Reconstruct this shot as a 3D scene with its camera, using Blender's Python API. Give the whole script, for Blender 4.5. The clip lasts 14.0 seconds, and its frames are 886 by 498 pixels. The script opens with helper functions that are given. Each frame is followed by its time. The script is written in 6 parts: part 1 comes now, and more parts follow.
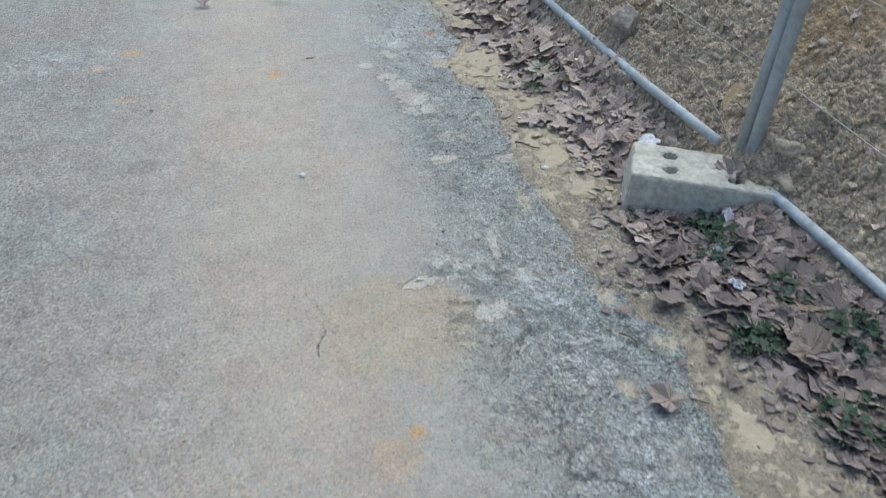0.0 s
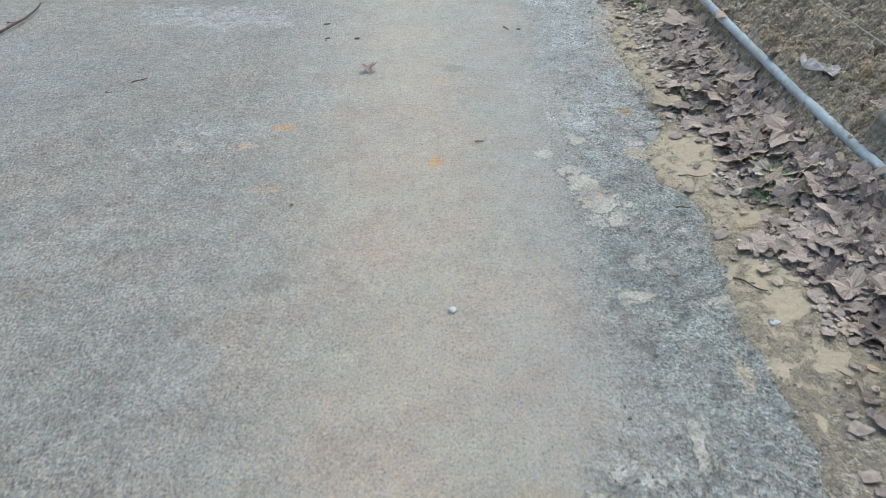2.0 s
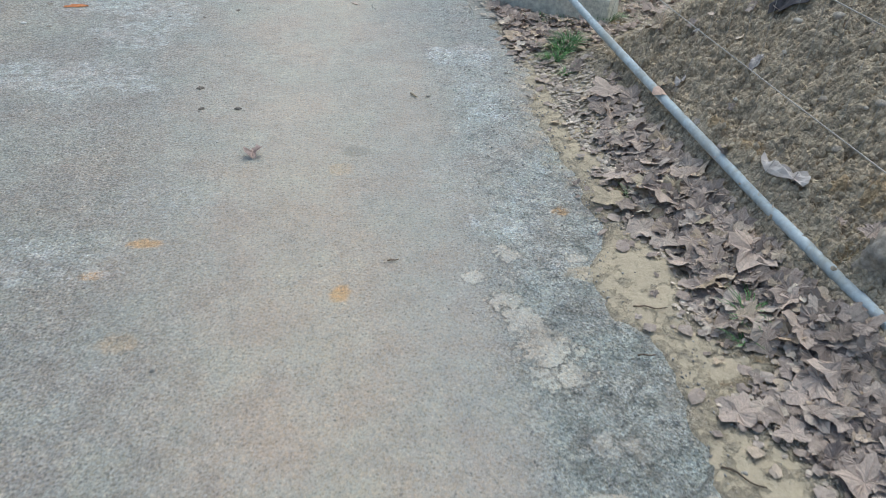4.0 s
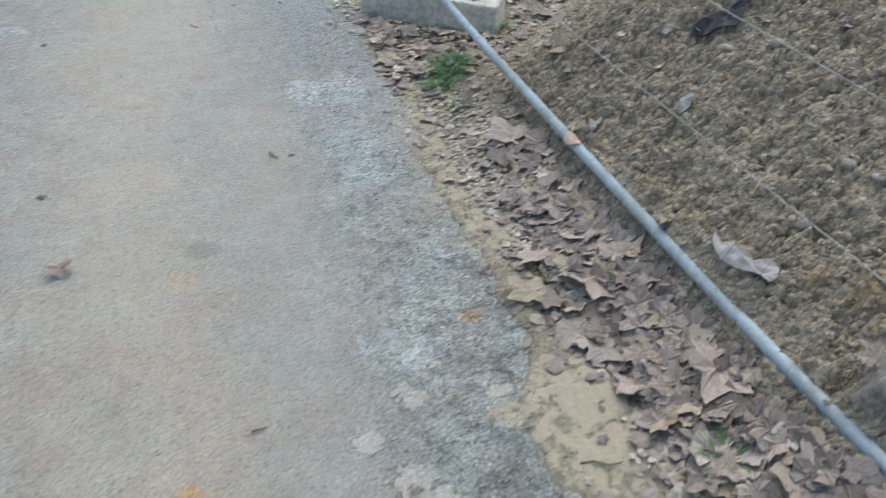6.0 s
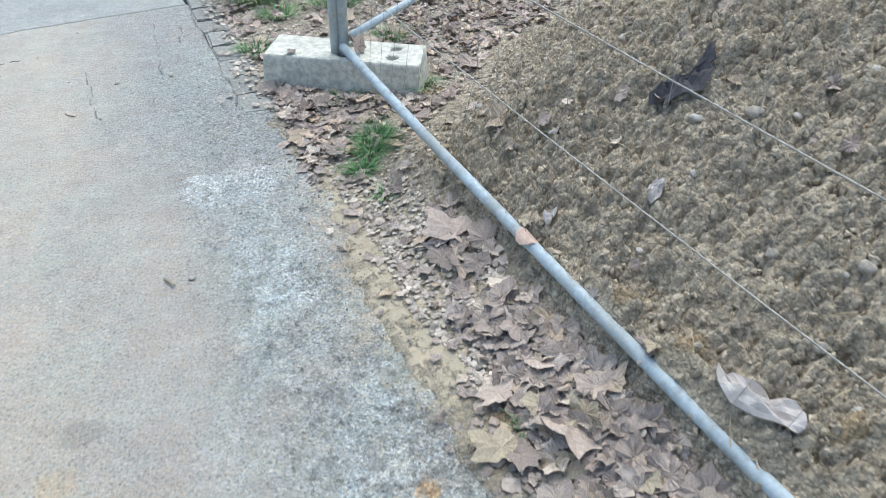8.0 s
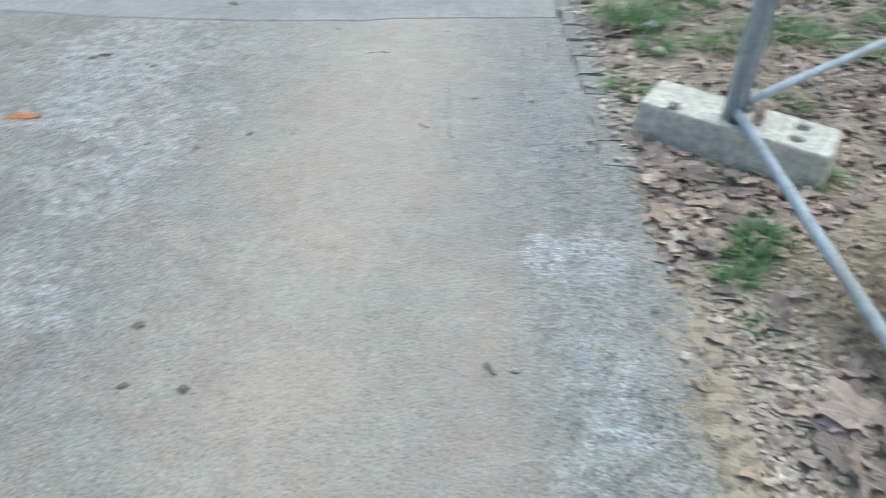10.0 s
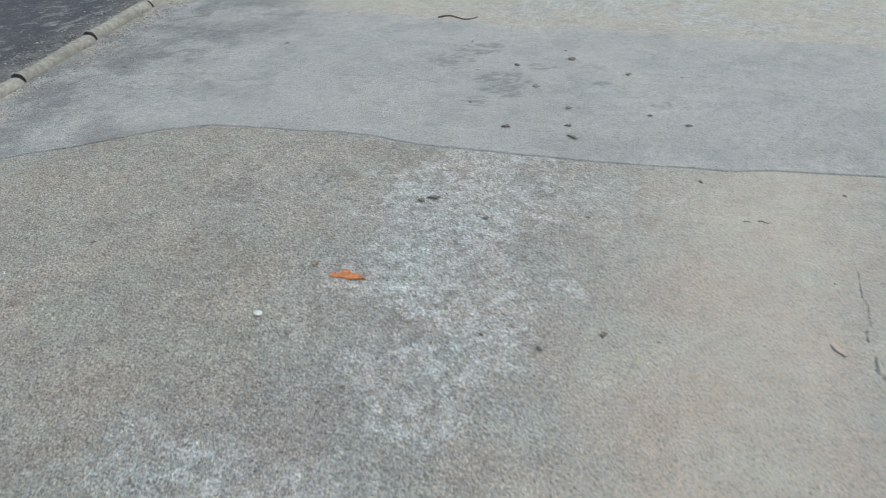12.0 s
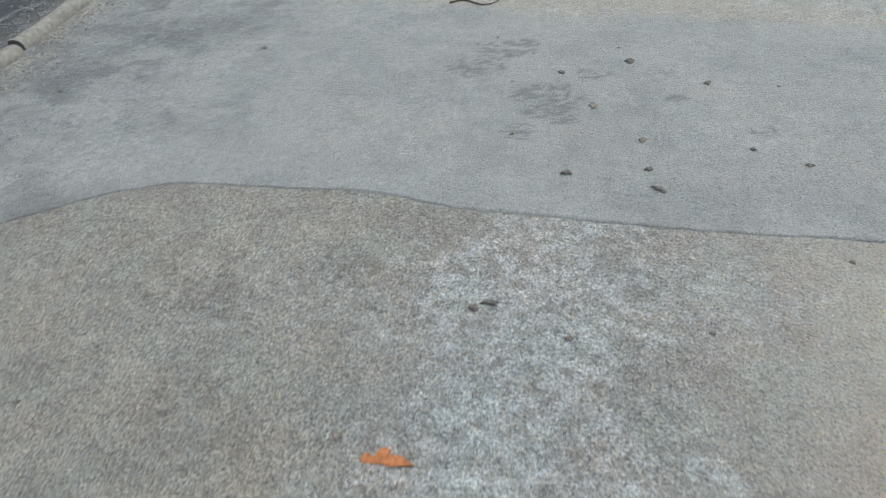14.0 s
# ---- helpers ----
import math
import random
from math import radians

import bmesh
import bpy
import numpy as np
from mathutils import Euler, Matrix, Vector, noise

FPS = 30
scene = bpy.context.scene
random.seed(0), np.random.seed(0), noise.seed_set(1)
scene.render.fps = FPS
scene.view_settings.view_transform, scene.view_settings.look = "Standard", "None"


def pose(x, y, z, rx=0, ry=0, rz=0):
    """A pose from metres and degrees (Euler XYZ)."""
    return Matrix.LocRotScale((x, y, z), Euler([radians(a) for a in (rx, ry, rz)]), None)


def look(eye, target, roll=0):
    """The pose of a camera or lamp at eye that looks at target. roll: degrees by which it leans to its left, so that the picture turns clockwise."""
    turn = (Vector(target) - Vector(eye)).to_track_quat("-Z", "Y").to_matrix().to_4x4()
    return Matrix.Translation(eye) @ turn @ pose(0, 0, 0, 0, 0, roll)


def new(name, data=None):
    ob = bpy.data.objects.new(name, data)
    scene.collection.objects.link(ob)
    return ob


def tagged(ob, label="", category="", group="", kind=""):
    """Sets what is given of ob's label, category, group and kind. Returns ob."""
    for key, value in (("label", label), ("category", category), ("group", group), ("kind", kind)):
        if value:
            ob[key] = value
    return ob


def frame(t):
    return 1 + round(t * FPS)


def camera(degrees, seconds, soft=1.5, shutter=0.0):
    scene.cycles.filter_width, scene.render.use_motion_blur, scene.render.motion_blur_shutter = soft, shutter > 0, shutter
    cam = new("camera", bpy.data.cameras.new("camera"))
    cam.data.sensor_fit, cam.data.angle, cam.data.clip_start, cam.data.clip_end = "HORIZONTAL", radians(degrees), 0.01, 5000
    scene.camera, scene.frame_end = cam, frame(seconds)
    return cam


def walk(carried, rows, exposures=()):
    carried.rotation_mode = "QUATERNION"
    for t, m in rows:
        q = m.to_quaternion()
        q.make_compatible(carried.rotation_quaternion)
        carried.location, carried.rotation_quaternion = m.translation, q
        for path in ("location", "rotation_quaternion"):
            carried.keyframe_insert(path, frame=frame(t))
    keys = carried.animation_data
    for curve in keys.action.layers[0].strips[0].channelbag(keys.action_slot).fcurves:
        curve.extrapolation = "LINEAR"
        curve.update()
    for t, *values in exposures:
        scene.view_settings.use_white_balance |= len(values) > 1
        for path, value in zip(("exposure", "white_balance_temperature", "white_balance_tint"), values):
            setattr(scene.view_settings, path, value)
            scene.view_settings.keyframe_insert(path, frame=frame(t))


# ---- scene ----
cam = camera(59.8, 14.0, soft=0.9, shutter=0.4)
PATH = [
    (0, (0.073, -0.121, 1.380), (0.437, 1.252, 0.308), 3.7),
    (0.5, (0.061, 0.052, 1.374), (0.448, 1.452, 0.345), 4.6),
    (1, (0.093, 0.238, 1.353), (0.248, 1.680, 0.321), 2.6),
    (1.5, (0.152, 0.417, 1.334), (0.145, 1.858, 0.291), 0.1),
    (2, (0.165, 0.545, 1.332), (0.144, 1.989, 0.292), -1.1),
    (2.5, (0.130, 0.780, 1.355), (0.269, 2.207, 0.301), 2.7),
    (3, (0.117, 0.918, 1.364), (0.287, 2.360, 0.335), 2.7),
    (3.2, (0.124, 0.955, 1.374), (0.308, 2.406, 0.360), 2.6),
    (5.3, (0.134, 1.695, 1.368), (0.475, 3.038, 0.249), 4.3),
    (5.5, (0.139, 1.745, 1.374), (0.518, 3.068, 0.245), 4.2),
    (6, (0.280, 1.904, 1.384), (0.733, 3.238, 0.295), 3.5),
    (6.5, (0.413, 2.022, 1.394), (1.012, 3.310, 0.321), 3.5),
    (7, (0.467, 2.107, 1.396), (1.092, 3.384, 0.326), 0.9),
    (7.2, (0.447, 2.152, 1.390), (0.994, 3.457, 0.310), 0.1),
    (9.3, (0.460, 2.769, 1.385), (1.127, 4.059, 0.356), 3.2),
    (9.5, (0.395, 2.819, 1.397), (0.924, 4.169, 0.365), 4.5),
    (9.6, (0.388, 2.848, 1.365), (0.787, 4.252, 0.347), 3.6),
    (9.8, (0.380, 2.884, 1.377), (0.562, 4.310, 0.328), 2.2),
    (10, (0.304, 2.925, 1.378), (0.312, 4.330, 0.283), 2.4),
    (10.3, (0.247, 2.990, 1.357), (0.166, 4.369, 0.234), 3.3),
    (10.5, (0.160, 3.063, 1.371), (0.105, 4.421, 0.221), 4.5),
    (11, (-0.020, 3.188, 1.412), (-0.151, 4.572, 0.301), 4.2),
    (11.5, (-0.129, 3.358, 1.419), (-0.417, 4.775, 0.381), 2.1),
    (12, (-0.187, 3.607, 1.428), (-0.725, 4.986, 0.439), -3.1),
    (12.5, (-0.356, 3.802, 1.410), (-0.915, 5.155, 0.397), -3.4),
    (13, (-0.611, 3.952, 1.426), (-1.086, 5.286, 0.346), -0.5),
    (13.5, (-0.676, 4.159, 1.417), (-1.156, 5.477, 0.320), -2.2),
    (14, (-0.691, 4.438, 1.407), (-1.171, 5.748, 0.301), -5.1),
]
EXPOSURES = [(0, 0.06, 5870, 0), (1, 0.06, 5920, 0), (1.6, 0.08, 6030, 0), (3, 0.07, 6030, 0), (5.5, -0.04, 6060, 0), (6.0, 0.03, 5970, 0), (6.5, 0.26, 5940, 0), (7.0, 0.42, 5930, 0), (7.2, 0.45, 5930, 0), (9.3, 0.56, 5850, -1),
             (9.6, 0.54, 5850, -1), (10.0, 0.24, 5930, -1), (10.5, -0.01, 6010, -1), (11, -0.03, 6060, -1), (12, -0.03, 6290, 0), (14, -0.12, 6300, 0)]
walk(cam, [(t, look(eye, target, roll)) for t, eye, target, roll in PATH], EXPOSURES)

# ---- light: open shade under a pale sky ----
world = bpy.data.worlds.new("sky")
scene.world = world
world.use_nodes = True
wn = world.node_tree.nodes
sky = wn.new("ShaderNodeTexSky")
sky.sky_type, sky.sun_disc = "NISHITA", False
sky.sun_elevation, sky.sun_rotation = radians(65.3), radians(32.2)
sky.air_density, sky.dust_density, sky.ozone_density = 1.0, 4.0, 1.0
wn["Background"].inputs["Strength"].default_value = 0.15
world.node_tree.links.new(sky.outputs["Color"], wn["Background"].inputs["Color"])
sun_data = bpy.data.lights.new("sun", "SUN")
sun_data.energy, sun_data.angle, sun_data.color = 0.95, radians(65), (1.0, 0.97, 0.93)
sun = new("sun", sun_data)
sun.matrix_world = look((2.2, 6.5, 9), (0, 3, 0))


# ---- numeric noise ----
def lattice(ix, iy, seed):
    h = (ix * 374761393 + iy * 668265263 + seed * 1442695041) & 0xFFFFFFFF
    h = ((h ^ (h >> 13)) * 1274126177) & 0xFFFFFFFF
    return ((h ^ (h >> 16)) & 0xFFFF) / 65535.0


def vnoise(x, y, seed=0):
    """Smooth value noise in 0..1 on arrays."""
    x, y = np.asarray(x, float), np.asarray(y, float)
    ix, iy = np.floor(x).astype(np.int64), np.floor(y).astype(np.int64)
    fx, fy = x - ix, y - iy
    fx, fy = fx * fx * (3 - 2 * fx), fy * fy * (3 - 2 * fy)
    a, b = lattice(ix, iy, seed), lattice(ix + 1, iy, seed)
    c, d = lattice(ix, iy + 1, seed), lattice(ix + 1, iy + 1, seed)
    return (a * (1 - fx) + b * fx) * (1 - fy) + (c * (1 - fx) + d * fx) * fy


def fbm(x, y, scale, seed=0, octaves=4, gain=0.5):
    total, amp, norm = 0.0, 1.0, 0.0
    for k in range(octaves):
        total = total + amp * vnoise(x * scale * 2 ** k + 17.3 * k, y * scale * 2 ** k - 9.1 * k, seed + k)
        norm, amp = norm + amp, amp * gain
    return total / norm


def clods(x, y, scale, seed=0, long=1.0):
    """Rounded lumps in 0..1 with creases between them, each of its own height, steep towards the lane."""
    x, y = np.asarray(x, float) * scale, np.asarray(y, float) * scale
    ix, iy = np.floor(x).astype(np.int64), np.floor(y).astype(np.int64)
    best = np.zeros(np.broadcast(x, y).shape)
    for dx in (-1, 0, 1):
        for dy in (-1, 0, 1):
            cx, cy = ix + dx, iy + dy
            px, py = cx + 0.1 + 0.8 * lattice(cx, cy, seed), cy + 0.1 + 0.8 * lattice(cx, cy, seed + 7)
            size = 0.35 + 0.65 * lattice(cx, cy, seed + 13)
            dx_ = x - px
            dx_ = np.where(dx_ > 0, dx_ / long, dx_ / 0.8)
            d = (dx_ ** 2 + (y - py) ** 2) / (0.9 * size) ** 2
            best = np.maximum(best, size * np.sqrt(np.clip(1 - d, 0, 1)))
    return best


def step(a, b, v):
    u = np.clip((np.asarray(v, float) - a) / (b - a), 0, 1)
    return u * u * (3 - 2 * u)


def blob(x, y, cx, cy, rx, ry, rough=0.45, seed=0, turn=0.0):
    """1 inside a ragged patch, 0 outside."""
    c, s = math.cos(radians(turn)), math.sin(radians(turn))
    u, v = (x - cx) * c + (y - cy) * s, -(x - cx) * s + (y - cy) * c
    r = np.sqrt((u / rx) ** 2 + (v / ry) ** 2) + rough * 2 * (fbm(x, y, 9 / (rx + ry + 0.3) * 0.6, seed + 50, 5, 0.62) - 0.5)
    return step(1.15, 0.75, r)


# ---- the lie of the land ----
FOOT = [(-6, 1.40), (1.2, 1.36), (1.75, 1.27), (2.4, 1.06), (4.35, 1.04), (4.6, 1.14), (4.85, 1.38), (5.03, 1.62),
        (5.45, 1.98), (5.69, 2.51), (5.87, 3.03), (6.11, 3.93), (6.8, 6.5)]  # y, x of the heap's foot
RUSTY = [(1.405, 3.46, 0.03), (1.43, 3.265, 0.036), (1.575, 2.83, 0.045), (1.665, 2.815, 0.04), (1.70, 2.755, 0.038), (1.43, 2.70, 0.024), (1.80, 2.72, 0.035), (1.52, 2.93, 0.025), (1.60, 5.08, 0.05),
         (1.44, 4.98, 0.035)]  # rust-coloured clods grown into the soil
RAIL = [(1.292, 5.275, 0.178), (1.308, 4.5, 0.182), (1.335, 3.8, 0.186), (1.372, 3.0, 0.19), (1.425, 2.4, 0.19), (1.505, 1.85, 0.182)]


EDGE_LINE = [(-6, 1.08), (0.6, 1.03), (0.83, 1.06), (1.0, 1.08), (1.18, 1.11), (1.27, 1.06), (1.40, 1.03), (1.53, 0.975), (1.84, 0.985), (2.03, 0.965), (2.22, 0.965), (2.32, 0.98), (2.5, 0.99), (2.62, 1.01), (2.69, 0.985), (2.75, 0.905),
             (2.90, 0.905), (3.04, 0.945), (3.12, 0.99), (3.26, 1.02), (3.36, 0.99), (3.56, 1.02), (3.77, 0.99), (4.03, 0.97), (4.27, 1.01), (4.53, 1.03), (4.79, 0.98), (5.06, 0.96), (14, 0.96)]  # y, x where the worn asphalt ends
LEAF_LINE = [(-6, 1.2), (0.7, 1.22), (0.88, 1.19), (1.07, 1.17), (1.23, 1.12), (1.38, 1.04), (1.59, 1.10), (1.74, 1.13), (1.87, 1.18), (2.03, 1.12), (2.27, 1.11), (2.36, 1.02), (2.42, 1.06), (2.49, 1.18), (2.60, 1.12), (2.70, 1.06),
             (2.80, 1.07), (2.95, 1.11), (3.05, 1.09), (3.15, 1.03), (3.25, 1.03), (3.5, 1.07), (3.65, 1.09), (3.81, 1.05), (4.0, 1.04), (4.22, 1.06), (4.44, 1.05), (4.72, 1.02), (5.0, 1.0), (14, 1.0)]  # y, x where the drift of leaves begins


def along(line, y):
    return np.interp(np.asarray(y, float), [p[0] for p in line], [p[1] for p in line])


def edge_x(y):
    """Where the worn asphalt ends beside the verge."""
    y = np.asarray(y, float)
    return along(EDGE_LINE, y) + 0.06 * (fbm(y, 0 * y, 11, 76, 4, 0.6) - 0.5)


def leaf_x(y):
    """Where the leaves begin."""
    y = np.asarray(y, float)
    return along(LEAF_LINE, y) + 0.03 * (fbm(y, 0 * y, 9, 79, 3, 0.6) - 0.5)


def foot_distance(x, y):
    """Metres inside the foot line of the heap, negative outside."""
    x, y = np.asarray(x, float), np.asarray(y, float)
    best = np.full(np.broadcast(x, y).shape, 1e9)
    side = np.zeros_like(best)
    for (y0, x0), (y1, x1) in zip(FOOT[:-1], FOOT[1:]):
        dx, dy = x1 - x0, y1 - y0
        u = np.clip(((x - x0) * dx + (y - y0) * dy) / (dx * dx + dy * dy), 0, 1)
        ex, ey = x - x0 - u * dx, y - y0 - u * dy
        d = np.hypot(ex, ey)
        s = np.sign(dy * ex - dx * ey)
        side = np.where(d < best - 1e-9, s, side)
        best = np.minimum(best, d)
    return best * side


def heap_z(x, y):
    d = foot_distance(x, y)
    h = np.interp(d, [-1, 0, 0.2, 0.27, 0.33, 0.575, 0.85, 1.6, 2.8, 9], [-0.5, 0, 0.085, 0.118, 0.188, 0.352, 0.54, 1.03, 1.33, 1.33])
    rough = step(-0.02, 0.3, d)
    h = np.minimum(h, np.maximum(-0.2, 0.75 * (6.2 - np.asarray(x, float))))
    h = np.minimum(h, np.maximum(-0.2, 0.75 * (np.asarray(y, float) + 3.7)))
    x, y = np.asarray(x, float), np.asarray(y, float)
    h = h + rough * (0.03 + 0.97 * step(0.3, 0.7, d)) * (0.11 * (fbm(x, y, 1.7, 3, 2) - 0.5) + 0.06 * (fbm(x, y, 7, 5, 3, 0.6) - 0.5))
    wx, wy = x + 0.02 * (fbm(x, y, 22, 81, 2) - 0.5), y + 0.02 * (fbm(x, y, 22, 85, 2) - 0.5)
    crumb = 0.031 * clods(wx, wy, 21, 8, 1.9) + 0.030 * clods(wx, wy, 37, 9, 1.6) + 0.020 * clods(wx, wy, 72, 10, 1.3)
    patchy = 0.6 + 0.9 * fbm(x, y, 3.1, 88, 2)
    crumb = crumb * step(3.6, 2.5, x) * step(-0.2, 0.8, y) + 0.02
    h = h + step(0.3, 0.1, d) * (0.026 * (fbm(x, y, 9, 91, 3, 0.6) - 0.5) + 0.012 * (fbm(x, y, 34, 93, 2) - 0.5))
    for cx, cy, r in RUSTY:
        h = h + 0.75 * r * np.sqrt(np.clip(1 - ((x - cx) ** 2 + (y - cy) ** 2) / (r * (0.7 + 0.7 * fbm(x, y, 30, 97, 2))) ** 2, 0, 1))
    h = h + step(0.2, 0.36, d) * (crumb * patchy - 0.056) - 0.012
    # a groove worn along the bottom rail
    ys, xs, zs = [p[1] for p in RAIL][::-1], [p[0] for p in RAIL][::-1], [p[2] for p in RAIL][::-1]
    off = x - np.interp(y, ys, xs)
    bury = step(1.95, 2.5, y) * step(3.75, 3.35, y) * step(0.36, 0.58, fbm(x, y, 8, 95, 3, 0.6))
    h = h + 0.10 * bury * np.exp(-((off - 0.03) / 0.028) ** 2)
    cap = np.interp(y, ys, zs) - 0.006 + 0.024 * bury * step(-0.012, 0.006, off) + 1.3 * np.maximum(0, off - 0.014 + 0.010 * bury)
    h = np.where((y > 1.9) & (y < 5.2), np.minimum(h, cap), h)
    h = h - 0.11 * np.exp(-((x - 1.622) ** 2 + (y - 3.05) ** 2) ** 2 / 0.00000016)
    return h + 0.10 * np.exp(-((x - 1.70) ** 2 + (y - 1.74) ** 2) / 0.016) + 0.085 * np.exp(-(((x - 1.56) ** 2 + (y - 1.735) ** 2) / 0.011))


def verge_z(x, y):
    x, y = np.asarray(x, float), np.asarray(y, float)
    d = x - edge_x(y)
    return 0.001 - 0.03 * step(-0.03, -0.10, d) + 0.016 * step(-0.02, 0.16, d) + 0.04 * (fbm(x, y, 2.5, 12, 3) - 0.5) * step(0, 0.4, d) + 0.014 * (fbm(x, y, 9, 13, 4, 0.65) - 0.5) + 0.006 * (fbm(x, y, 50, 14, 2) - 0.5)


LAND_X, LAND_Y = np.arange(0.8, 6.5, 0.02), np.arange(-4, 12, 0.02)
LAND = np.maximum(heap_z(*np.meshgrid(LAND_X, LAND_Y)), verge_z(*np.meshgrid(LAND_X, LAND_Y))).tolist()
INSIDE = foot_distance(*np.meshgrid(LAND_X, LAND_Y)).tolist()


def lookup(table, x, y):
    u, v = min(max((x - 0.8) / 0.02, 0), len(LAND_X) - 2.001), min(max((y + 4) / 0.02, 0), len(LAND_Y) - 2.001)
    i, j = int(u), int(v)
    u, v = u - i, v - j
    return (table[j][i] * (1 - u) + table[j][i + 1] * u) * (1 - v) + (table[j + 1][i] * (1 - u) + table[j + 1][i + 1] * u) * v


def land(x, y):
    return lookup(LAND, x, y)


def road_z(x, y):
    x, y = np.asarray(x, float), np.asarray(y, float)
    z = 0.012 * (fbm(x, y, 0.9, 21, 2) - 0.5) + 0.003 * (fbm(x, y, 14, 23, 2) - 0.5)
    return z


CRACK = [(-4.2, 5.1), (-3.4, 5.45), (-2.83, 5.88), (-2.50, 6.16), (-2.33, 6.25), (-1.73, 6.34), (-1.26, 6.31), (-0.59, 6.345),
         (-0.10, 6.385), (0.20, 6.46), (0.43, 6.49), (0.81, 6.525), (1.2, 6.54)]


def crack_y(x):
    x = np.asarray(x, float)
    return np.interp(x, [p[0] for p in CRACK], [p[1] for p in CRACK]) + 0.028 * (fbm(x, 0 * x, 5, 33, 4, 0.6) - 0.5)


# ---- material helpers ----
class Shader:
    def __init__(self, name, rough=0.85, metal=0.0, spec=0.3):
        self.mat = bpy.data.materials.new(name)
        self.mat.use_nodes = True
        self.tree = self.mat.node_tree
        self.bsdf = self.tree.nodes["Principled BSDF"]
        self.bsdf.inputs["Roughness"].default_value = rough
        self.bsdf.inputs["Metallic"].default_value = metal
        self.bsdf.inputs["Specular IOR Level"].default_value = spec

    def put(self, socket, value):
        if isinstance(value, bpy.types.NodeSocket):
            self.tree.links.new(value, socket)
        else:
            socket.default_value = (*value, 1.0) if isinstance(value, tuple) and len(value) == 3 and socket.type == "RGBA" else value

    def node(self, kind, out=0, settings=None, **inputs):
        n = self.tree.nodes.new(kind)
        if settings:
            for key, value in settings.items():
                if key == "blend":
                    n.blend_type = value
                elif key == "data":
                    n.data_type = value
                elif key == "op":
                    n.operation = value
                elif key == "feature":
                    n.feature = value
                elif key == "attribute":
                    n.attribute_name = value
        for key, value in inputs.items():
            self.put(n.inputs[int(key[1:])] if key[0] == "i" and key[1:].isdigit() else n.inputs[key.replace("_", " ")], value)
        return n.outputs[out]

    def place(self):
        return self.node("ShaderNodeTexCoord", 3)

    def noise(self, scale, detail=4.0, rough=0.55, where=None, out=0):
        return self.node("ShaderNodeTexNoise", out, Vector=where or self.place(), Scale=scale, Detail=detail, Roughness=rough)

    def cells(self, scale, out=1, where=None, feature="F1"):
        return self.node("ShaderNodeTexVoronoi", out, {"feature": feature}, Vector=where or self.place(), Scale=scale)

    def ramp(self, value, *stops):
        n = self.tree.nodes.new("ShaderNodeValToRGB")
        self.put(n.inputs[0], value)
        e = n.color_ramp.elements
        while len(e) < len(stops):
            e.new(0.5)
        for k, (at, c) in enumerate(stops):
            e[k].position, e[k].color = at, (*(c if isinstance(c, tuple) else (c, c, c)), 1.0)
        return n.outputs[0]

    def mix(self, fac, a, b, blend="MIX"):
        n = self.tree.nodes.new("ShaderNodeMix")
        n.data_type, n.blend_type = "RGBA", blend
        self.put(n.inputs[0], fac)
        self.put(n.inputs[6], a)
        self.put(n.inputs[7], b)
        return n.outputs[2]

    def math(self, op, a, b=0.0):
        return self.node("ShaderNodeMath", 0, {"op": op}, i0=a, i1=b)

    def bump(self, height, strength=0.5, distance=0.01, normal=None):
        n = self.tree.nodes.new("ShaderNodeBump")
        n.inputs["Strength"].default_value, n.inputs["Distance"].default_value = strength, distance
        self.put(n.inputs["Height"], height)
        if normal is not None:
            self.put(n.inputs["Normal"], normal)
        return n.outputs[0]

    def finish(self, colour, normal=None, rough=None):
        self.put(self.bsdf.inputs["Base Color"], colour)
        if normal is not None:
            self.put(self.bsdf.inputs["Normal"], normal)
        if rough is not None:
            self.put(self.bsdf.inputs["Roughness"], rough)
        return self.mat


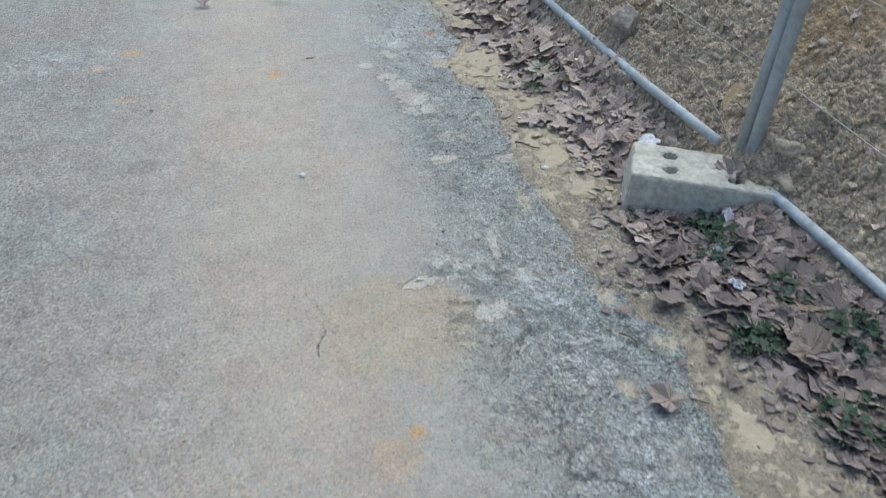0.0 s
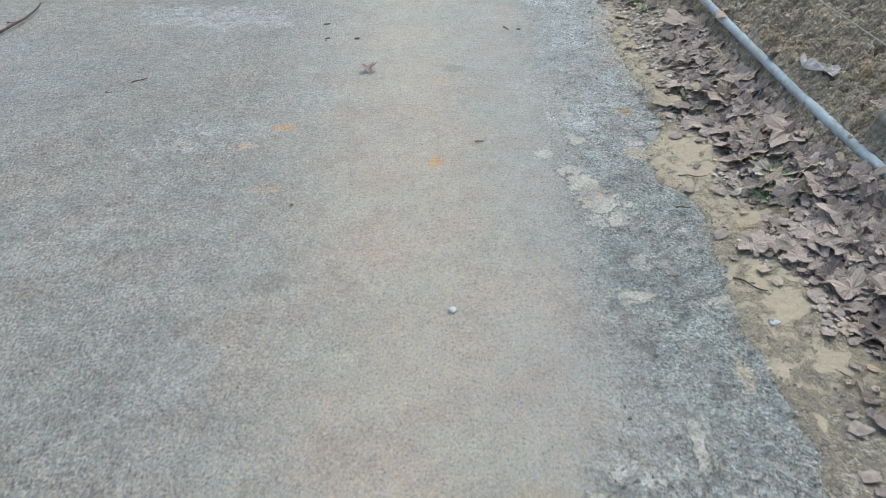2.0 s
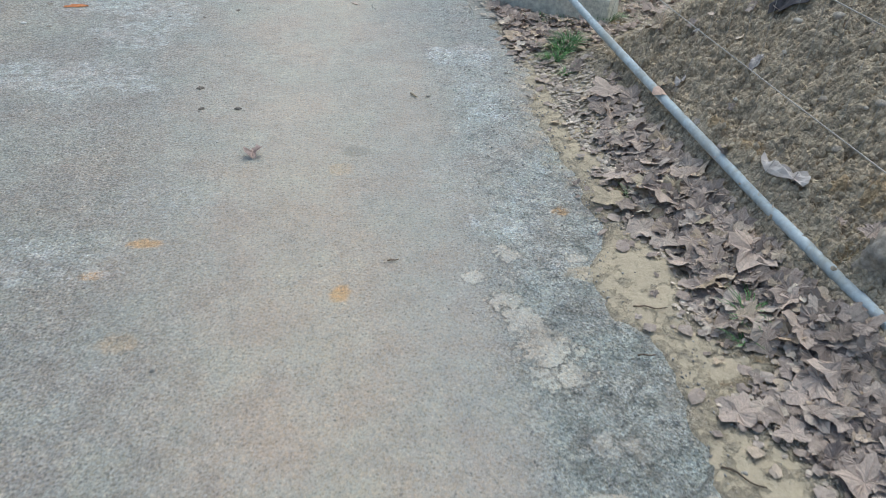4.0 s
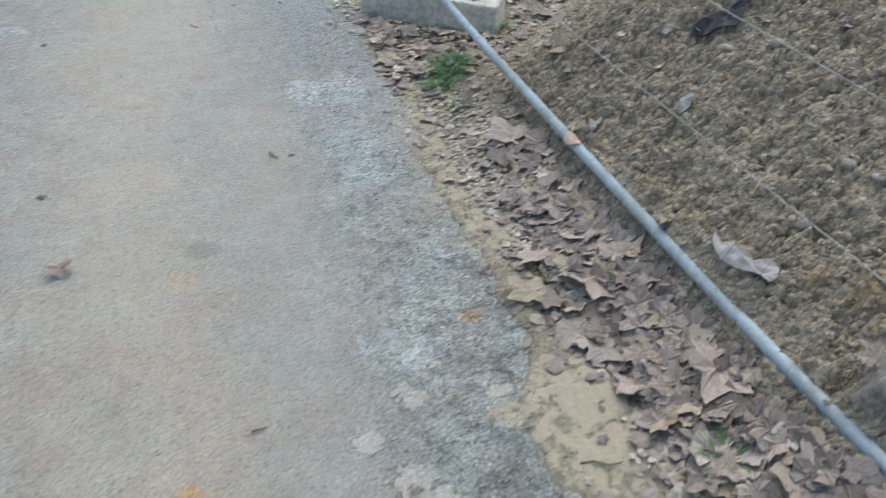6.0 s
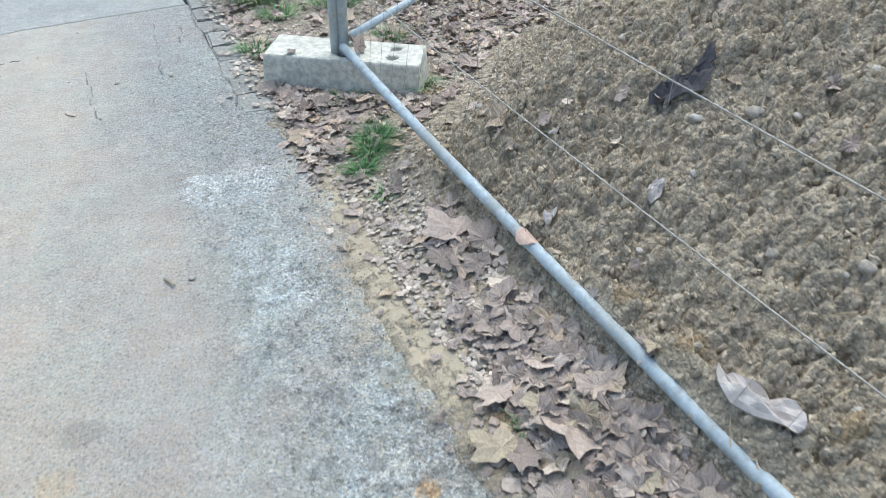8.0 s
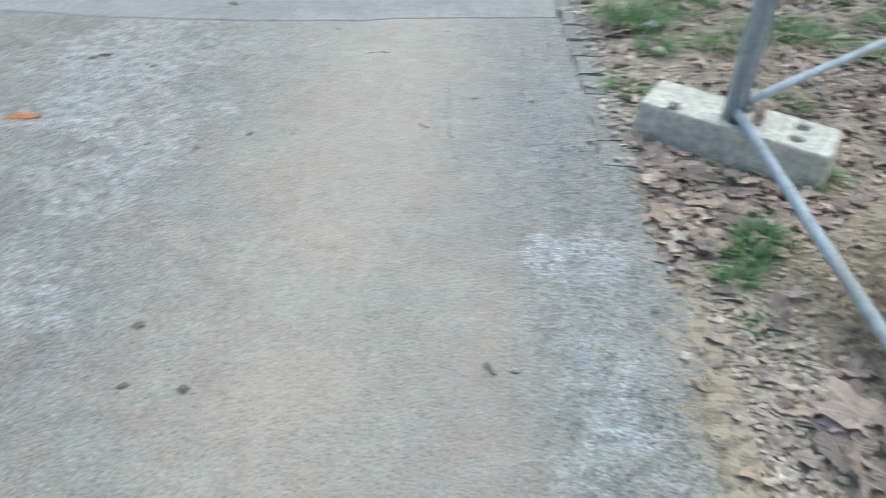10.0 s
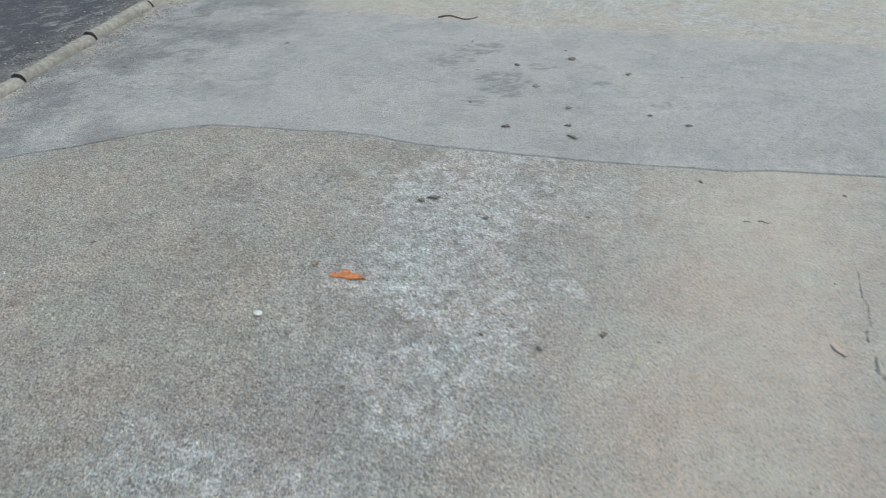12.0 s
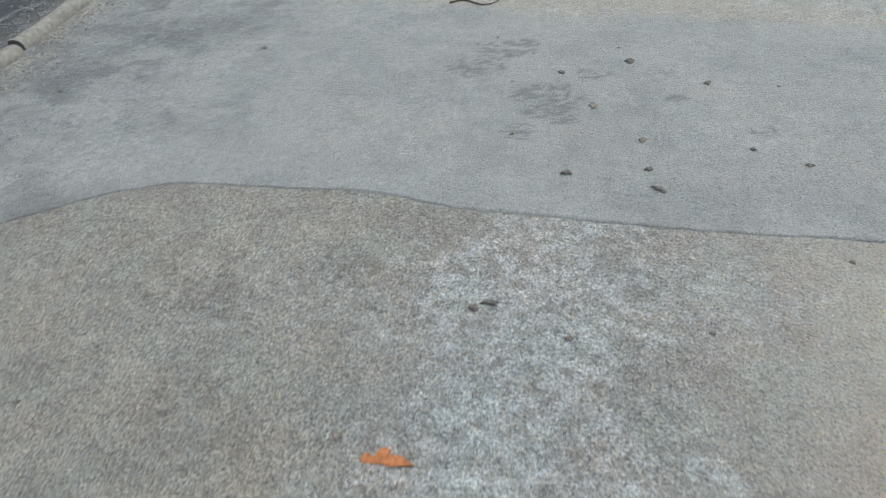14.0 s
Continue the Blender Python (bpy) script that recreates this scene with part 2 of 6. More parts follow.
def paved_material(name, grain, contrast, cloud=1.0):
    """Worn paving: tint and the fields of crust, skin, sand, cracks and one edge's painted shade come with the mesh;
    aggregate and ragged borders from the nodes.
    """
    s = Shader(name, 0.58, 0.0, 0.55)
    tint = s.node("ShaderNodeAttribute", 0, {"attribute": "tint"})
    coarse = s.node("ShaderNodeAttribute", 2, {"attribute": "coarse"})
    crust = s.node("ShaderNodeAttribute", 2, {"attribute": "crust"})
    skin = s.node("ShaderNodeAttribute", 2, {"attribute": "skin"})
    sand = s.node("ShaderNodeAttribute", 2, {"attribute": "sand"})
    rift = s.node("ShaderNodeAttribute", 2, {"attribute": "rift"})
    scab = s.node("ShaderNodeAttribute", 2, {"attribute": "scab"})
    wild = s.noise(26, 9, 0.72)
    centred = s.math("SUBTRACT", wild, 0.5)
    skin = s.ramp(s.math("ADD", skin, s.math("MULTIPLY", centred, 1.9)), (0.47, 0.0), (0.53, 1.0))
    sand = s.ramp(s.math("ADD", sand, s.math("MULTIPLY", centred, 1.5)), (0.36, 0.0), (0.66, 1.0))
    rift = s.ramp(s.math("ADD", rift, s.math("MULTIPLY", s.math("SUBTRACT", s.noise(40, 6, 0.75), 0.5), 0.22)), (0.89, 0.0), (0.935, 1.0))
    stones = s.cells(grain, 1)
    tone = s.node("ShaderNodeSeparateColor", 0, Color=stones)
    hue = s.node("ShaderNodeSeparateColor", 1, Color=stones)
    chips = s.ramp(tone, (0.0, 1 - contrast), (0.35, 1 - 0.25 * contrast), (0.75, 1 + 0.15 * contrast), (1.0, 1 + 0.9 * contrast))
    warm = s.ramp(hue, (0.0, (1.06, 1.0, 0.92)), (0.5, (1.0, 1.0, 1.0)), (1.0, (0.96, 1.0, 1.05)))
    speckle = s.ramp(s.noise(grain * 0.85, 5, 0.75), (0.36, 0.36), (0.45, 0.92), (0.57, 1.08), (0.66, 1.55))
    blotch = s.ramp(s.noise(7, 9, 0.74), (0.3, 0.76), (0.5, 1.0), (0.7, 1.2))
    patch = s.ramp(s.noise(2.6, 9, 0.72), (0.34, (0.86, 0.88, 0.90)), (0.5, (1.0, 1.0, 1.0)), (0.66, (1.14, 1.11, 1.05)))
    flake = s.ramp(s.math("ADD", s.noise(grain * 0.13, 10, 0.8), s.math("MULTIPLY", s.math("SUBTRACT", crust, 0.5), 0.09)), (0.495, 0.0), (0.53, 1.0))
    c = s.mix(s.math("MULTIPLY", skin, 0.85), tint, (0.60, 0.56, 0.485))
    c = s.mix(s.math("MULTIPLY", s.math("MULTIPLY", crust, flake), 1.0), c, (0.60, 0.61, 0.595))
    c = s.mix(s.math("MULTIPLY", sand, 0.9), c, (0.565, 0.49, 0.37))
    island = s.math("MULTIPLY", s.ramp(s.noise(8, 11, 0.76), (0.545, 0.0), (0.565, 1.0)), scab)
    c = s.mix(s.math("MULTIPLY", island, 0.65), c, (0.52, 0.505, 0.455))
    rub = s.math("MULTIPLY", coarse, s.math("SUBTRACT", 1.0, s.math("MULTIPLY", sand, 0.8)))
    rub = s.math("MULTIPLY", rub, s.math("SUBTRACT", 1.0, s.math("MULTIPLY", skin, 0.75)))
    rub = s.math("MULTIPLY", rub, s.math("SUBTRACT", 1.0, s.math("MULTIPLY", island, 0.5)))
    c = s.mix(rub, c, s.mix(1.0, c, chips, "MULTIPLY"))
    c = s.mix(1.0, c, warm, "MULTIPLY")
    c = s.mix(s.math("ADD", s.math("MULTIPLY", rub, 0.45), 0.55), c, speckle, "MULTIPLY")
    c = s.mix(0.55 * cloud, c, blotch, "MULTIPLY")
    c = s.mix(0.45 * cloud, c, patch, "MULTIPLY")
    mottle = s.ramp(s.noise(21, 6, 0.72), (0.34, 0.80), (0.5, 1.0), (0.64, 1.14))
    c = s.mix(s.math("ADD", s.math("MULTIPLY", rub, 0.5), 0.35), c, mottle, "MULTIPLY")
    pits = s.ramp(s.noise(grain * 0.22, 5, 0.65), (0.33, 0.45), (0.39, 1.0))
    c = s.mix(rub, c, s.mix(1.0, c, pits, "MULTIPLY"))
    c = s.mix(s.math("MULTIPLY", rift, 0.7), c, (0.20, 0.185, 0.16))
    # ragged worn patches, pale flakes and single dark pits, each with a crisp border
    worn = s.ramp(s.noise(13, 9, 0.8), (0.53, 0.0), (0.58, 1.0))
    c = s.mix(s.math("MULTIPLY", s.math("MULTIPLY", worn, rub), 0.55 * cloud), c, s.mix(1.0, c, (0.80, 0.785, 0.735), "MULTIPLY"))
    rime = s.math("MULTIPLY", s.ramp(s.noise(6.5, 8, 0.75), (0.46, 0.0), (0.60, 1.0)), s.ramp(s.noise(42, 8, 0.78), (0.53, 0.0), (0.565, 1.0)))
    c = s.mix(s.math("MULTIPLY", s.math("MULTIPLY", rime, rub), 0.65 * cloud), c, (0.53, 0.525, 0.49))
    # broken surface: short wandering cracks and hollows
    bent = s.node("ShaderNodeVectorMath", 0, {"op": "ADD"}, i0=s.place(), i1=s.node("ShaderNodeVectorMath", 0, {"op": "SCALE"}, i0=s.noise(9, 8, 0.7, out=1), Scale=0.16))
    seam = s.math("MULTIPLY", s.ramp(s.cells(4.5, 0, bent, "DISTANCE_TO_EDGE"), (0.004, 1.0), (0.02, 0.0)), s.ramp(s.noise(5, 4, 0.6), (0.53, 0.0), (0.58, 1.0)))
    seam = s.math("MULTIPLY", seam, scab)
    c = s.mix(s.math("MULTIPLY", seam, 0.55), c, (0.17, 0.165, 0.15))
    hollow = s.math("MULTIPLY", s.ramp(s.noise(9.5, 10, 0.78), (0.54, 0.0), (0.59, 1.0)), scab)
    c = s.mix(s.math("MULTIPLY", hollow, 0.4), c, s.mix(1.0, c, (0.72, 0.76, 0.76), "MULTIPLY"))
    pick = s.node("ShaderNodeSeparateColor", 2, Color=s.cells(70, 1))
    pit = s.math("MULTIPLY", s.ramp(s.cells(70, 0), (0.12, 1.0), (0.30, 0.0)), s.ramp(pick, (0.80, 0.0), (0.84, 1.0)))
    c = s.mix(s.math("MULTIPLY", pit, 0.6), c, (0.17, 0.16, 0.145))
    hues = s.node("ShaderNodeSeparateColor", 0, Color=s.noise(3.5, 6, 0.7, out=1))
    c = s.mix(0.8 * cloud, c, s.ramp(hues, (0.38, (1.05, 0.985, 0.96)), (0.5, (1.0, 1.0, 1.0)), (0.62, (0.965, 1.015, 1.01))), "MULTIPLY")
    lumps = s.math("ADD", s.math("MULTIPLY", s.cells(grain * 0.8, 0), s.math("ADD", rub, 0.1)), s.noise(grain * 0.6, 6, 0.75))
    lumps = s.math("ADD", lumps, s.math("MULTIPLY", s.math("MULTIPLY", rub, s.math("SUBTRACT", rime, pit)), 0.6))
    lumps = s.math("ADD", lumps, s.math("SUBTRACT", s.math("MULTIPLY", island, 0.9), s.math("ADD", seam, s.math("MULTIPLY", hollow, 0.6))))
    lumps = s.math("ADD", lumps, s.math("MULTIPLY", s.math("SUBTRACT", skin, rift), 1.8))
    return s.finish(c, s.bump(lumps, 0.8, 0.007))


def soil_material(name, dark, mid, pale, rusty=0.0, crumb=50):
    s = Shader(name, 0.95, 0.0, 0.1)
    where = s.node("ShaderNodeVectorMath", 0, {"op": "ADD"}, i0=s.place(), i1=s.node("ShaderNodeVectorMath", 0, {"op": "SCALE"}, i0=s.noise(40, 4, 0.7, out=1), Scale=0.016))
    c = s.ramp(s.noise(9, 9, 0.75), (0.30, dark), (0.5, mid), (0.70, pale))
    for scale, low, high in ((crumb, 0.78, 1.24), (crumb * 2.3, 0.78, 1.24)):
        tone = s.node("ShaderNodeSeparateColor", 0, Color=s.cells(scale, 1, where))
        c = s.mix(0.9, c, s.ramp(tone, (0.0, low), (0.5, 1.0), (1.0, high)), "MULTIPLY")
        # shade of the creases between crumbs, put into the base colour
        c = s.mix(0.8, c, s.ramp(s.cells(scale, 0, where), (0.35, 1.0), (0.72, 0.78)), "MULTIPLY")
    c = s.mix(0.7, c, s.ramp(s.noise(150, 5, 0.8), (0.36, 0.7), (0.5, 1.0), (0.64, 1.25)), "MULTIPLY")
    if rusty:
        c = s.mix(s.ramp(s.noise(4.1, 6, 0.7), (0.62, 0.0), (0.70, rusty)), c, (0.40, 0.30, 0.17))
        rust = s.math("ADD", s.node("ShaderNodeAttribute", 2, {"attribute": "rust"}), s.math("MULTIPLY", s.math("SUBTRACT", s.noise(18, 8, 0.7), 0.5), 1.4))
        c = s.mix(s.ramp(rust, (0.5, 0.0), (0.72, 0.6)), c, (0.43, 0.30, 0.16))
    sand = s.node("ShaderNodeAttribute", 2, {"attribute": "sand"})
    sand = s.ramp(s.math("ADD", sand, s.math("MULTIPLY", s.math("SUBTRACT", s.noise(26, 9, 0.72), 0.5), 1.5)), (0.36, 0.0), (0.66, 1.0))
    fine = s.ramp(s.noise(60, 8, 0.75), (0.3, (0.46, 0.388, 0.28)), (0.7, (0.605, 0.522, 0.388)))
    c = s.mix(sand, c, fine)
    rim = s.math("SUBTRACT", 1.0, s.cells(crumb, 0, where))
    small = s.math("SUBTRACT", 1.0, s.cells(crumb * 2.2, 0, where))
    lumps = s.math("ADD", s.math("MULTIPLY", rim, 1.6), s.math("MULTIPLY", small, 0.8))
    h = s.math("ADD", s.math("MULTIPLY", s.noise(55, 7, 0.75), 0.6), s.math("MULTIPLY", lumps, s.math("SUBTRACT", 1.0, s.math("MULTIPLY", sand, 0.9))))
    return s.finish(c, s.bump(h, 0.9, 0.007))


ASPHALT = paved_material("worn_asphalt", 150, 0.42)
SLAB = paved_material("smooth_concrete", 170, 0.22, 0.35)
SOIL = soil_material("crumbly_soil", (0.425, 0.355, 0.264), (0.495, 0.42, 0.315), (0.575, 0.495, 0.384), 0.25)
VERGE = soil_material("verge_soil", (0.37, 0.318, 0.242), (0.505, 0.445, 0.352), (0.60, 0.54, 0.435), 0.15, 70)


def grain_material(name, colour, scale=60, spread=0.35, rough=0.85, bump=0.4, metal=0.0, spec=0.3, by="object", dark=0.55):
    """One material of a given colour with grain at two scales and a shade of its own for each piece."""
    s = Shader(name, rough, metal, spec)
    own = s.node("ShaderNodeObjectInfo", 5) if by == "object" else s.node("ShaderNodeNewGeometry", 8)
    shade = s.ramp(own, (0.0, 1 - spread), (1.0, 1 + spread))
    c = s.mix(1.0, colour, shade, "MULTIPLY")
    c = s.mix(0.8, c, s.ramp(s.noise(scale, 6, 0.7), (0.3, dark), (0.7, 1.35)), "MULTIPLY")
    c = s.mix(0.6, c, s.ramp(s.noise(scale * 0.13, 4, 0.6), (0.3, 0.75), (0.7, 1.2)), "MULTIPLY")
    return s.finish(c, s.bump(s.noise(scale * 2.2, 4, 0.7), bump, 0.003))


def leaf_material(name, by, wet=1.0, tone=(1.0, 1.0, 1.0)):
    s = Shader(name, 0.75 - 0.25 * (wet < 1), 0.0, 0.25)
    own = s.node("ShaderNodeObjectInfo", 5) if by == "object" else s.node("ShaderNodeNewGeometry", 8)
    dye = lambda r, g, b: (1.22 * r * wet * tone[0], 1.20 * g * wet * tone[1], 1.17 * b * wet * tone[2])
    c = s.ramp(own, (0.0, dye(0.25, 0.206, 0.178)), (0.18, dye(0.335, 0.28, 0.245)), (0.42, dye(0.44, 0.365, 0.32)), (0.6, dye(0.35, 0.295, 0.262)), (0.8, dye(0.54, 0.465, 0.405)),
               (0.92, dye(0.47, 0.37, 0.265)), (1.0, dye(0.64, 0.57, 0.49)))
    c = s.mix(0.85, c, s.ramp(s.noise(38, 8, 0.75), (0.32, 0.5), (0.5, 1.0), (0.68, 1.3)), "MULTIPLY")
    return s.finish(c, s.bump(s.noise(90, 6, 0.75), 0.6, 0.006))


LEAF, LITTER = leaf_material("dry_leaf", "object"), leaf_material("leaf_litter", "island", 1.0, (0.93, 0.93, 0.93))
PALE_LEAF = grain_material("pale_leaf", (0.51, 0.415, 0.35), 22, 0.2, 0.75, 0.6, dark=0.75)
TAN_LEAF = grain_material("tan_leaf", (0.47, 0.395, 0.285), 22, 0.1, 0.75, 0.6, dark=0.75)
DAMP_LEAF, DAMP_LITTER = leaf_material("damp_leaf", "object", 0.66, (0.99, 0.98, 1.02)), leaf_material("damp_leaf_litter", "island", 0.60, (0.99, 0.98, 1.02))
CONCRETE = grain_material("cast_concrete", (0.73, 0.71, 0.615), 45, 0.06, 0.9, 0.5)
OLD_CONCRETE = grain_material("weathered_concrete", (0.60, 0.58, 0.495), 45, 0.06, 0.9, 0.5)
PAVER = grain_material("paver_concrete", (0.36, 0.355, 0.325), 70, 0.12, 0.92, 0.7)
KERB = grain_material("kerb_concrete", (0.35, 0.33, 0.29), 40, 0.08, 0.9, 0.5)
STONE_PALE = grain_material("pale_stone", (0.55, 0.51, 0.45), 50, 0.22, 0.85, 0.4)
STONE_GREY = grain_material("grey_stone", (0.43, 0.385, 0.33), 70, 0.1, 0.92, 1.0, dark=0.45)
CLOD = grain_material("soil_clod", (0.50, 0.425, 0.32), 90, 0.12, 0.95, 0.8, by="island", dark=0.68)
OCHRE = grain_material("ochre_clod", (0.46, 0.365, 0.235), 60, 0.2, 0.95, 1.0)
STRAW = grain_material("straw", (0.42, 0.35, 0.23), 60, 0.4, 0.8, 0.2, by="island")
TWIG = grain_material("twig_bark", (0.20, 0.155, 0.115), 80, 0.3, 0.9, 0.4)
PALE_TWIG = grain_material("bare_twig", (0.42, 0.36, 0.28), 80, 0.2, 0.85, 0.3)
GRASS = grain_material("grass_blade", (0.13, 0.27, 0.095), 40, 0.45, 0.6, 0.1, by="island")
IVY = grain_material("dark_green_leaf", (0.06, 0.10, 0.058), 50, 0.4, 0.5, 0.2, by="island")
DARK_BIT = grain_material("dark_scrap", (0.28, 0.247, 0.21), 90, 0.3, 0.9, 0.5)
PAPER = grain_material("dirty_paper", (0.68, 0.68, 0.70), 30, 0.08, 0.8, 0.2, dark=0.8)
RAG = grain_material("dark_rag", (0.12, 0.112, 0.118), 50, 0.1, 0.95, 0.6)
CRUMB_LEAF = grain_material("pale_leaf_crumbs", (0.53, 0.46, 0.385), 40, 0.4, 0.85, 0.3, by="island")
RUSSET = grain_material("russet_leaf", (0.60, 0.44, 0.355), 40, 0.05, 0.75, 0.4, dark=0.75)
WHITE_STONE = grain_material("white_stone", (0.72, 0.71, 0.68), 40, 0.05, 0.8, 0.3, dark=0.8)
ORANGE = grain_material("orange_leaf", (0.60, 0.235, 0.095), 60, 0.05, 0.75, 0.5, dark=0.6)


def zinc_material():
    s = Shader("galvanised_steel", 0.55, 0.0, 0.5)
    flakes = s.node("ShaderNodeSeparateColor", 0, Color=s.cells(55, 1))
    c = s.ramp(flakes, (0.0, (0.46, 0.535, 0.58)), (1.0, (0.55, 0.625, 0.67)))
    c = s.mix(s.ramp(s.noise(22, 6, 0.7), (0.52, 0.0), (0.72, 0.6)), c, (0.30, 0.29, 0.25))
    c = s.mix(s.ramp(s.noise(3.5, 7, 0.7), (0.48, 0.0), (0.60, 0.6)), c, (0.34, 0.335, 0.29))
    c = s.mix(0.5, c, s.ramp(s.noise(90, 3, 0.6), (0.3, 0.8), (0.7, 1.15)), "MULTIPLY")
    return s.finish(c, s.bump(s.noise(60, 3, 0.6), 0.12, 0.002), s.ramp(s.noise(14, 4), (0.3, 0.5), (0.7, 0.75)))


ZINC = zinc_material()


WIRE = grain_material("dull_wire", (0.47, 0.445, 0.40), 60, 0.05, 0.6, 0.1, 0.2)


def film_material():
    s = Shader("cloudy_plastic", 0.42, 0.0, 0.4)
    s.bsdf.inputs["Transmission Weight"].default_value = 0.0
    return s.finish(s.ramp(s.noise(30, 5), (0.3, (0.42, 0.37, 0.335)), (0.7, (0.60, 0.555, 0.53))), s.bump(s.noise(70, 3), 0.6, 0.004))


FILM = film_material()


# ---- mesh helpers ----
def mesh_from(name, verts, faces, material, smooth=True):
    me = bpy.data.meshes.new(name)
    me.from_pydata(verts, [], faces)
    me.update()
    if smooth:
        me.polygons.foreach_set("use_smooth", np.ones(len(me.polygons), bool))
    me.materials.append(material)
    return me


def solid(bm, material, name="mesh", smooth=True):
    me = bpy.data.meshes.new(name)
    bm.to_mesh(me)
    bm.free()
    if smooth:
        me.polygons.foreach_set("use_smooth", np.ones(len(me.polygons), bool))
    me.materials.append(material)
    return me


def part(name, data, parent, label=""):
    ob = new(name, data)
    ob.parent = parent
    if label:
        ob["label"] = label
    return ob


def grid_mesh(name, xs, ys, height, material, colour=None, keep=None):
    """A sheet over the grid xs, ys; colour gives tint and coarseness per vertex; keep drops cells."""
    X, Y = np.meshgrid(xs, ys)
    made = height(X, Y)
    X, Y, Z = made if isinstance(made, tuple) else (X, Y, made)
    n, m = X.shape
    idx = np.arange(n * m).reshape(n, m)
    quads = np.stack([idx[:-1, :-1], idx[:-1, 1:], idx[1:, 1:], idx[1:, :-1]], -1).reshape(-1, 4)
    if keep is not None:
        ok = keep(X, Y)
        quads = quads[(ok[:-1, :-1] | ok[:-1, 1:] | ok[1:, 1:] | ok[1:, :-1]).ravel()]
    me = bpy.data.meshes.new(name)
    me.vertices.add(n * m)
    me.vertices.foreach_set("co", np.stack([X, Y, Z], -1).astype(np.float32).ravel())
    me.loops.add(quads.size)
    me.loops.foreach_set("vertex_index", quads.astype(np.int32).ravel())
    me.polygons.add(len(quads))
    me.polygons.foreach_set("loop_start", np.arange(0, quads.size, 4, dtype=np.int32))
    me.polygons.foreach_set("use_smooth", np.ones(len(quads), bool))
    me.update(calc_edges=True)
    me.validate()
    if colour:
        rgb, fields = colour(X, Y)
        a = me.attributes.new("tint", "FLOAT_COLOR", "POINT")
        a.data.foreach_set("color", np.concatenate([rgb.reshape(-1, 3), np.ones((n * m, 1))], 1).astype(np.float32).ravel())
        for key, values in fields.items():
            b = me.attributes.new(key, "FLOAT", "POINT")
            b.data.foreach_set("value", np.clip(values, 0, 1).astype(np.float32).ravel())
    me.materials.append(material)
    return new(name, me)


def tube(points, radius, sides=10, taper=1.0, caps=True):
    """Vertices and faces of a round bar along points."""
    pts = [Vector(p) for p in points]
    verts, faces = [], []
    for k, p in enumerate(pts):
        d = (pts[min(k + 1, len(pts) - 1)] - pts[max(k - 1, 0)]).normalized()
        u = d.cross(Vector((0, 0, 1)) if abs(d.z) < 0.9 else Vector((1, 0, 0))).normalized()
        v = d.cross(u)
        r = radius * (1 + (taper - 1) * k / max(1, len(pts) - 1))
        for j in range(sides):
            a = 2 * math.pi * j / sides
            verts.append(p + (u * math.cos(a) + v * math.sin(a)) * r)
    for k in range(len(pts) - 1):
        for j in range(sides):
            a, b = k * sides + j, k * sides + (j + 1) % sides
            faces.append((a, b, b + sides, a + sides))
    if caps:
        faces.append(tuple(range(sides))[::-1])
        faces.append(tuple(range((len(pts) - 1) * sides, len(pts) * sides)))
    return [tuple(v) for v in verts], faces


def bar(name, points, radius, material, parent, sides=10, label="", taper=1.0):
    return part(name, mesh_from(name, *tube(points, radius, sides, taper), material), parent, label)


def lump(radius, seed, level=2, flat=(1, 1, 1), rough=0.3):
    """A stone: a ball cut by flat planes and dented by noise."""
    bm = bmesh.new()
    bmesh.ops.create_icosphere(bm, subdivisions=level, radius=1.0)
    off = Vector((seed * 3.7, seed * 1.3, seed * 7.1))
    rng = random.Random(int(seed * 1000))
    cuts = [(Vector((rng.gauss(0, 1), rng.gauss(0, 1), rng.gauss(0, 1))).normalized(), rng.uniform(0.62, 0.9)) for _ in range(9)]
    for v in bm.verts:
        p = v.co.copy()
        for nrm, d in cuts:
            p *= min(1.0, d / max(p.dot(nrm), 1e-6)) if p.dot(nrm) > d else 1.0
        k = 1 + rough * noise.noise(p * 0.9 + off) * 1.2 + rough * 0.6 * noise.noise(p * 2.7 + off) + rough * 0.3 * noise.noise(p * 6 + off)
        v.co = Vector((p.x * flat[0], p.y * flat[1], p.z * flat[2])) * k * radius
    return bm


# ---- ground, road, slab ----
def over(rgb, w, c):
    return rgb * (1 - w[..., None]) + np.array(c) * w[..., None]


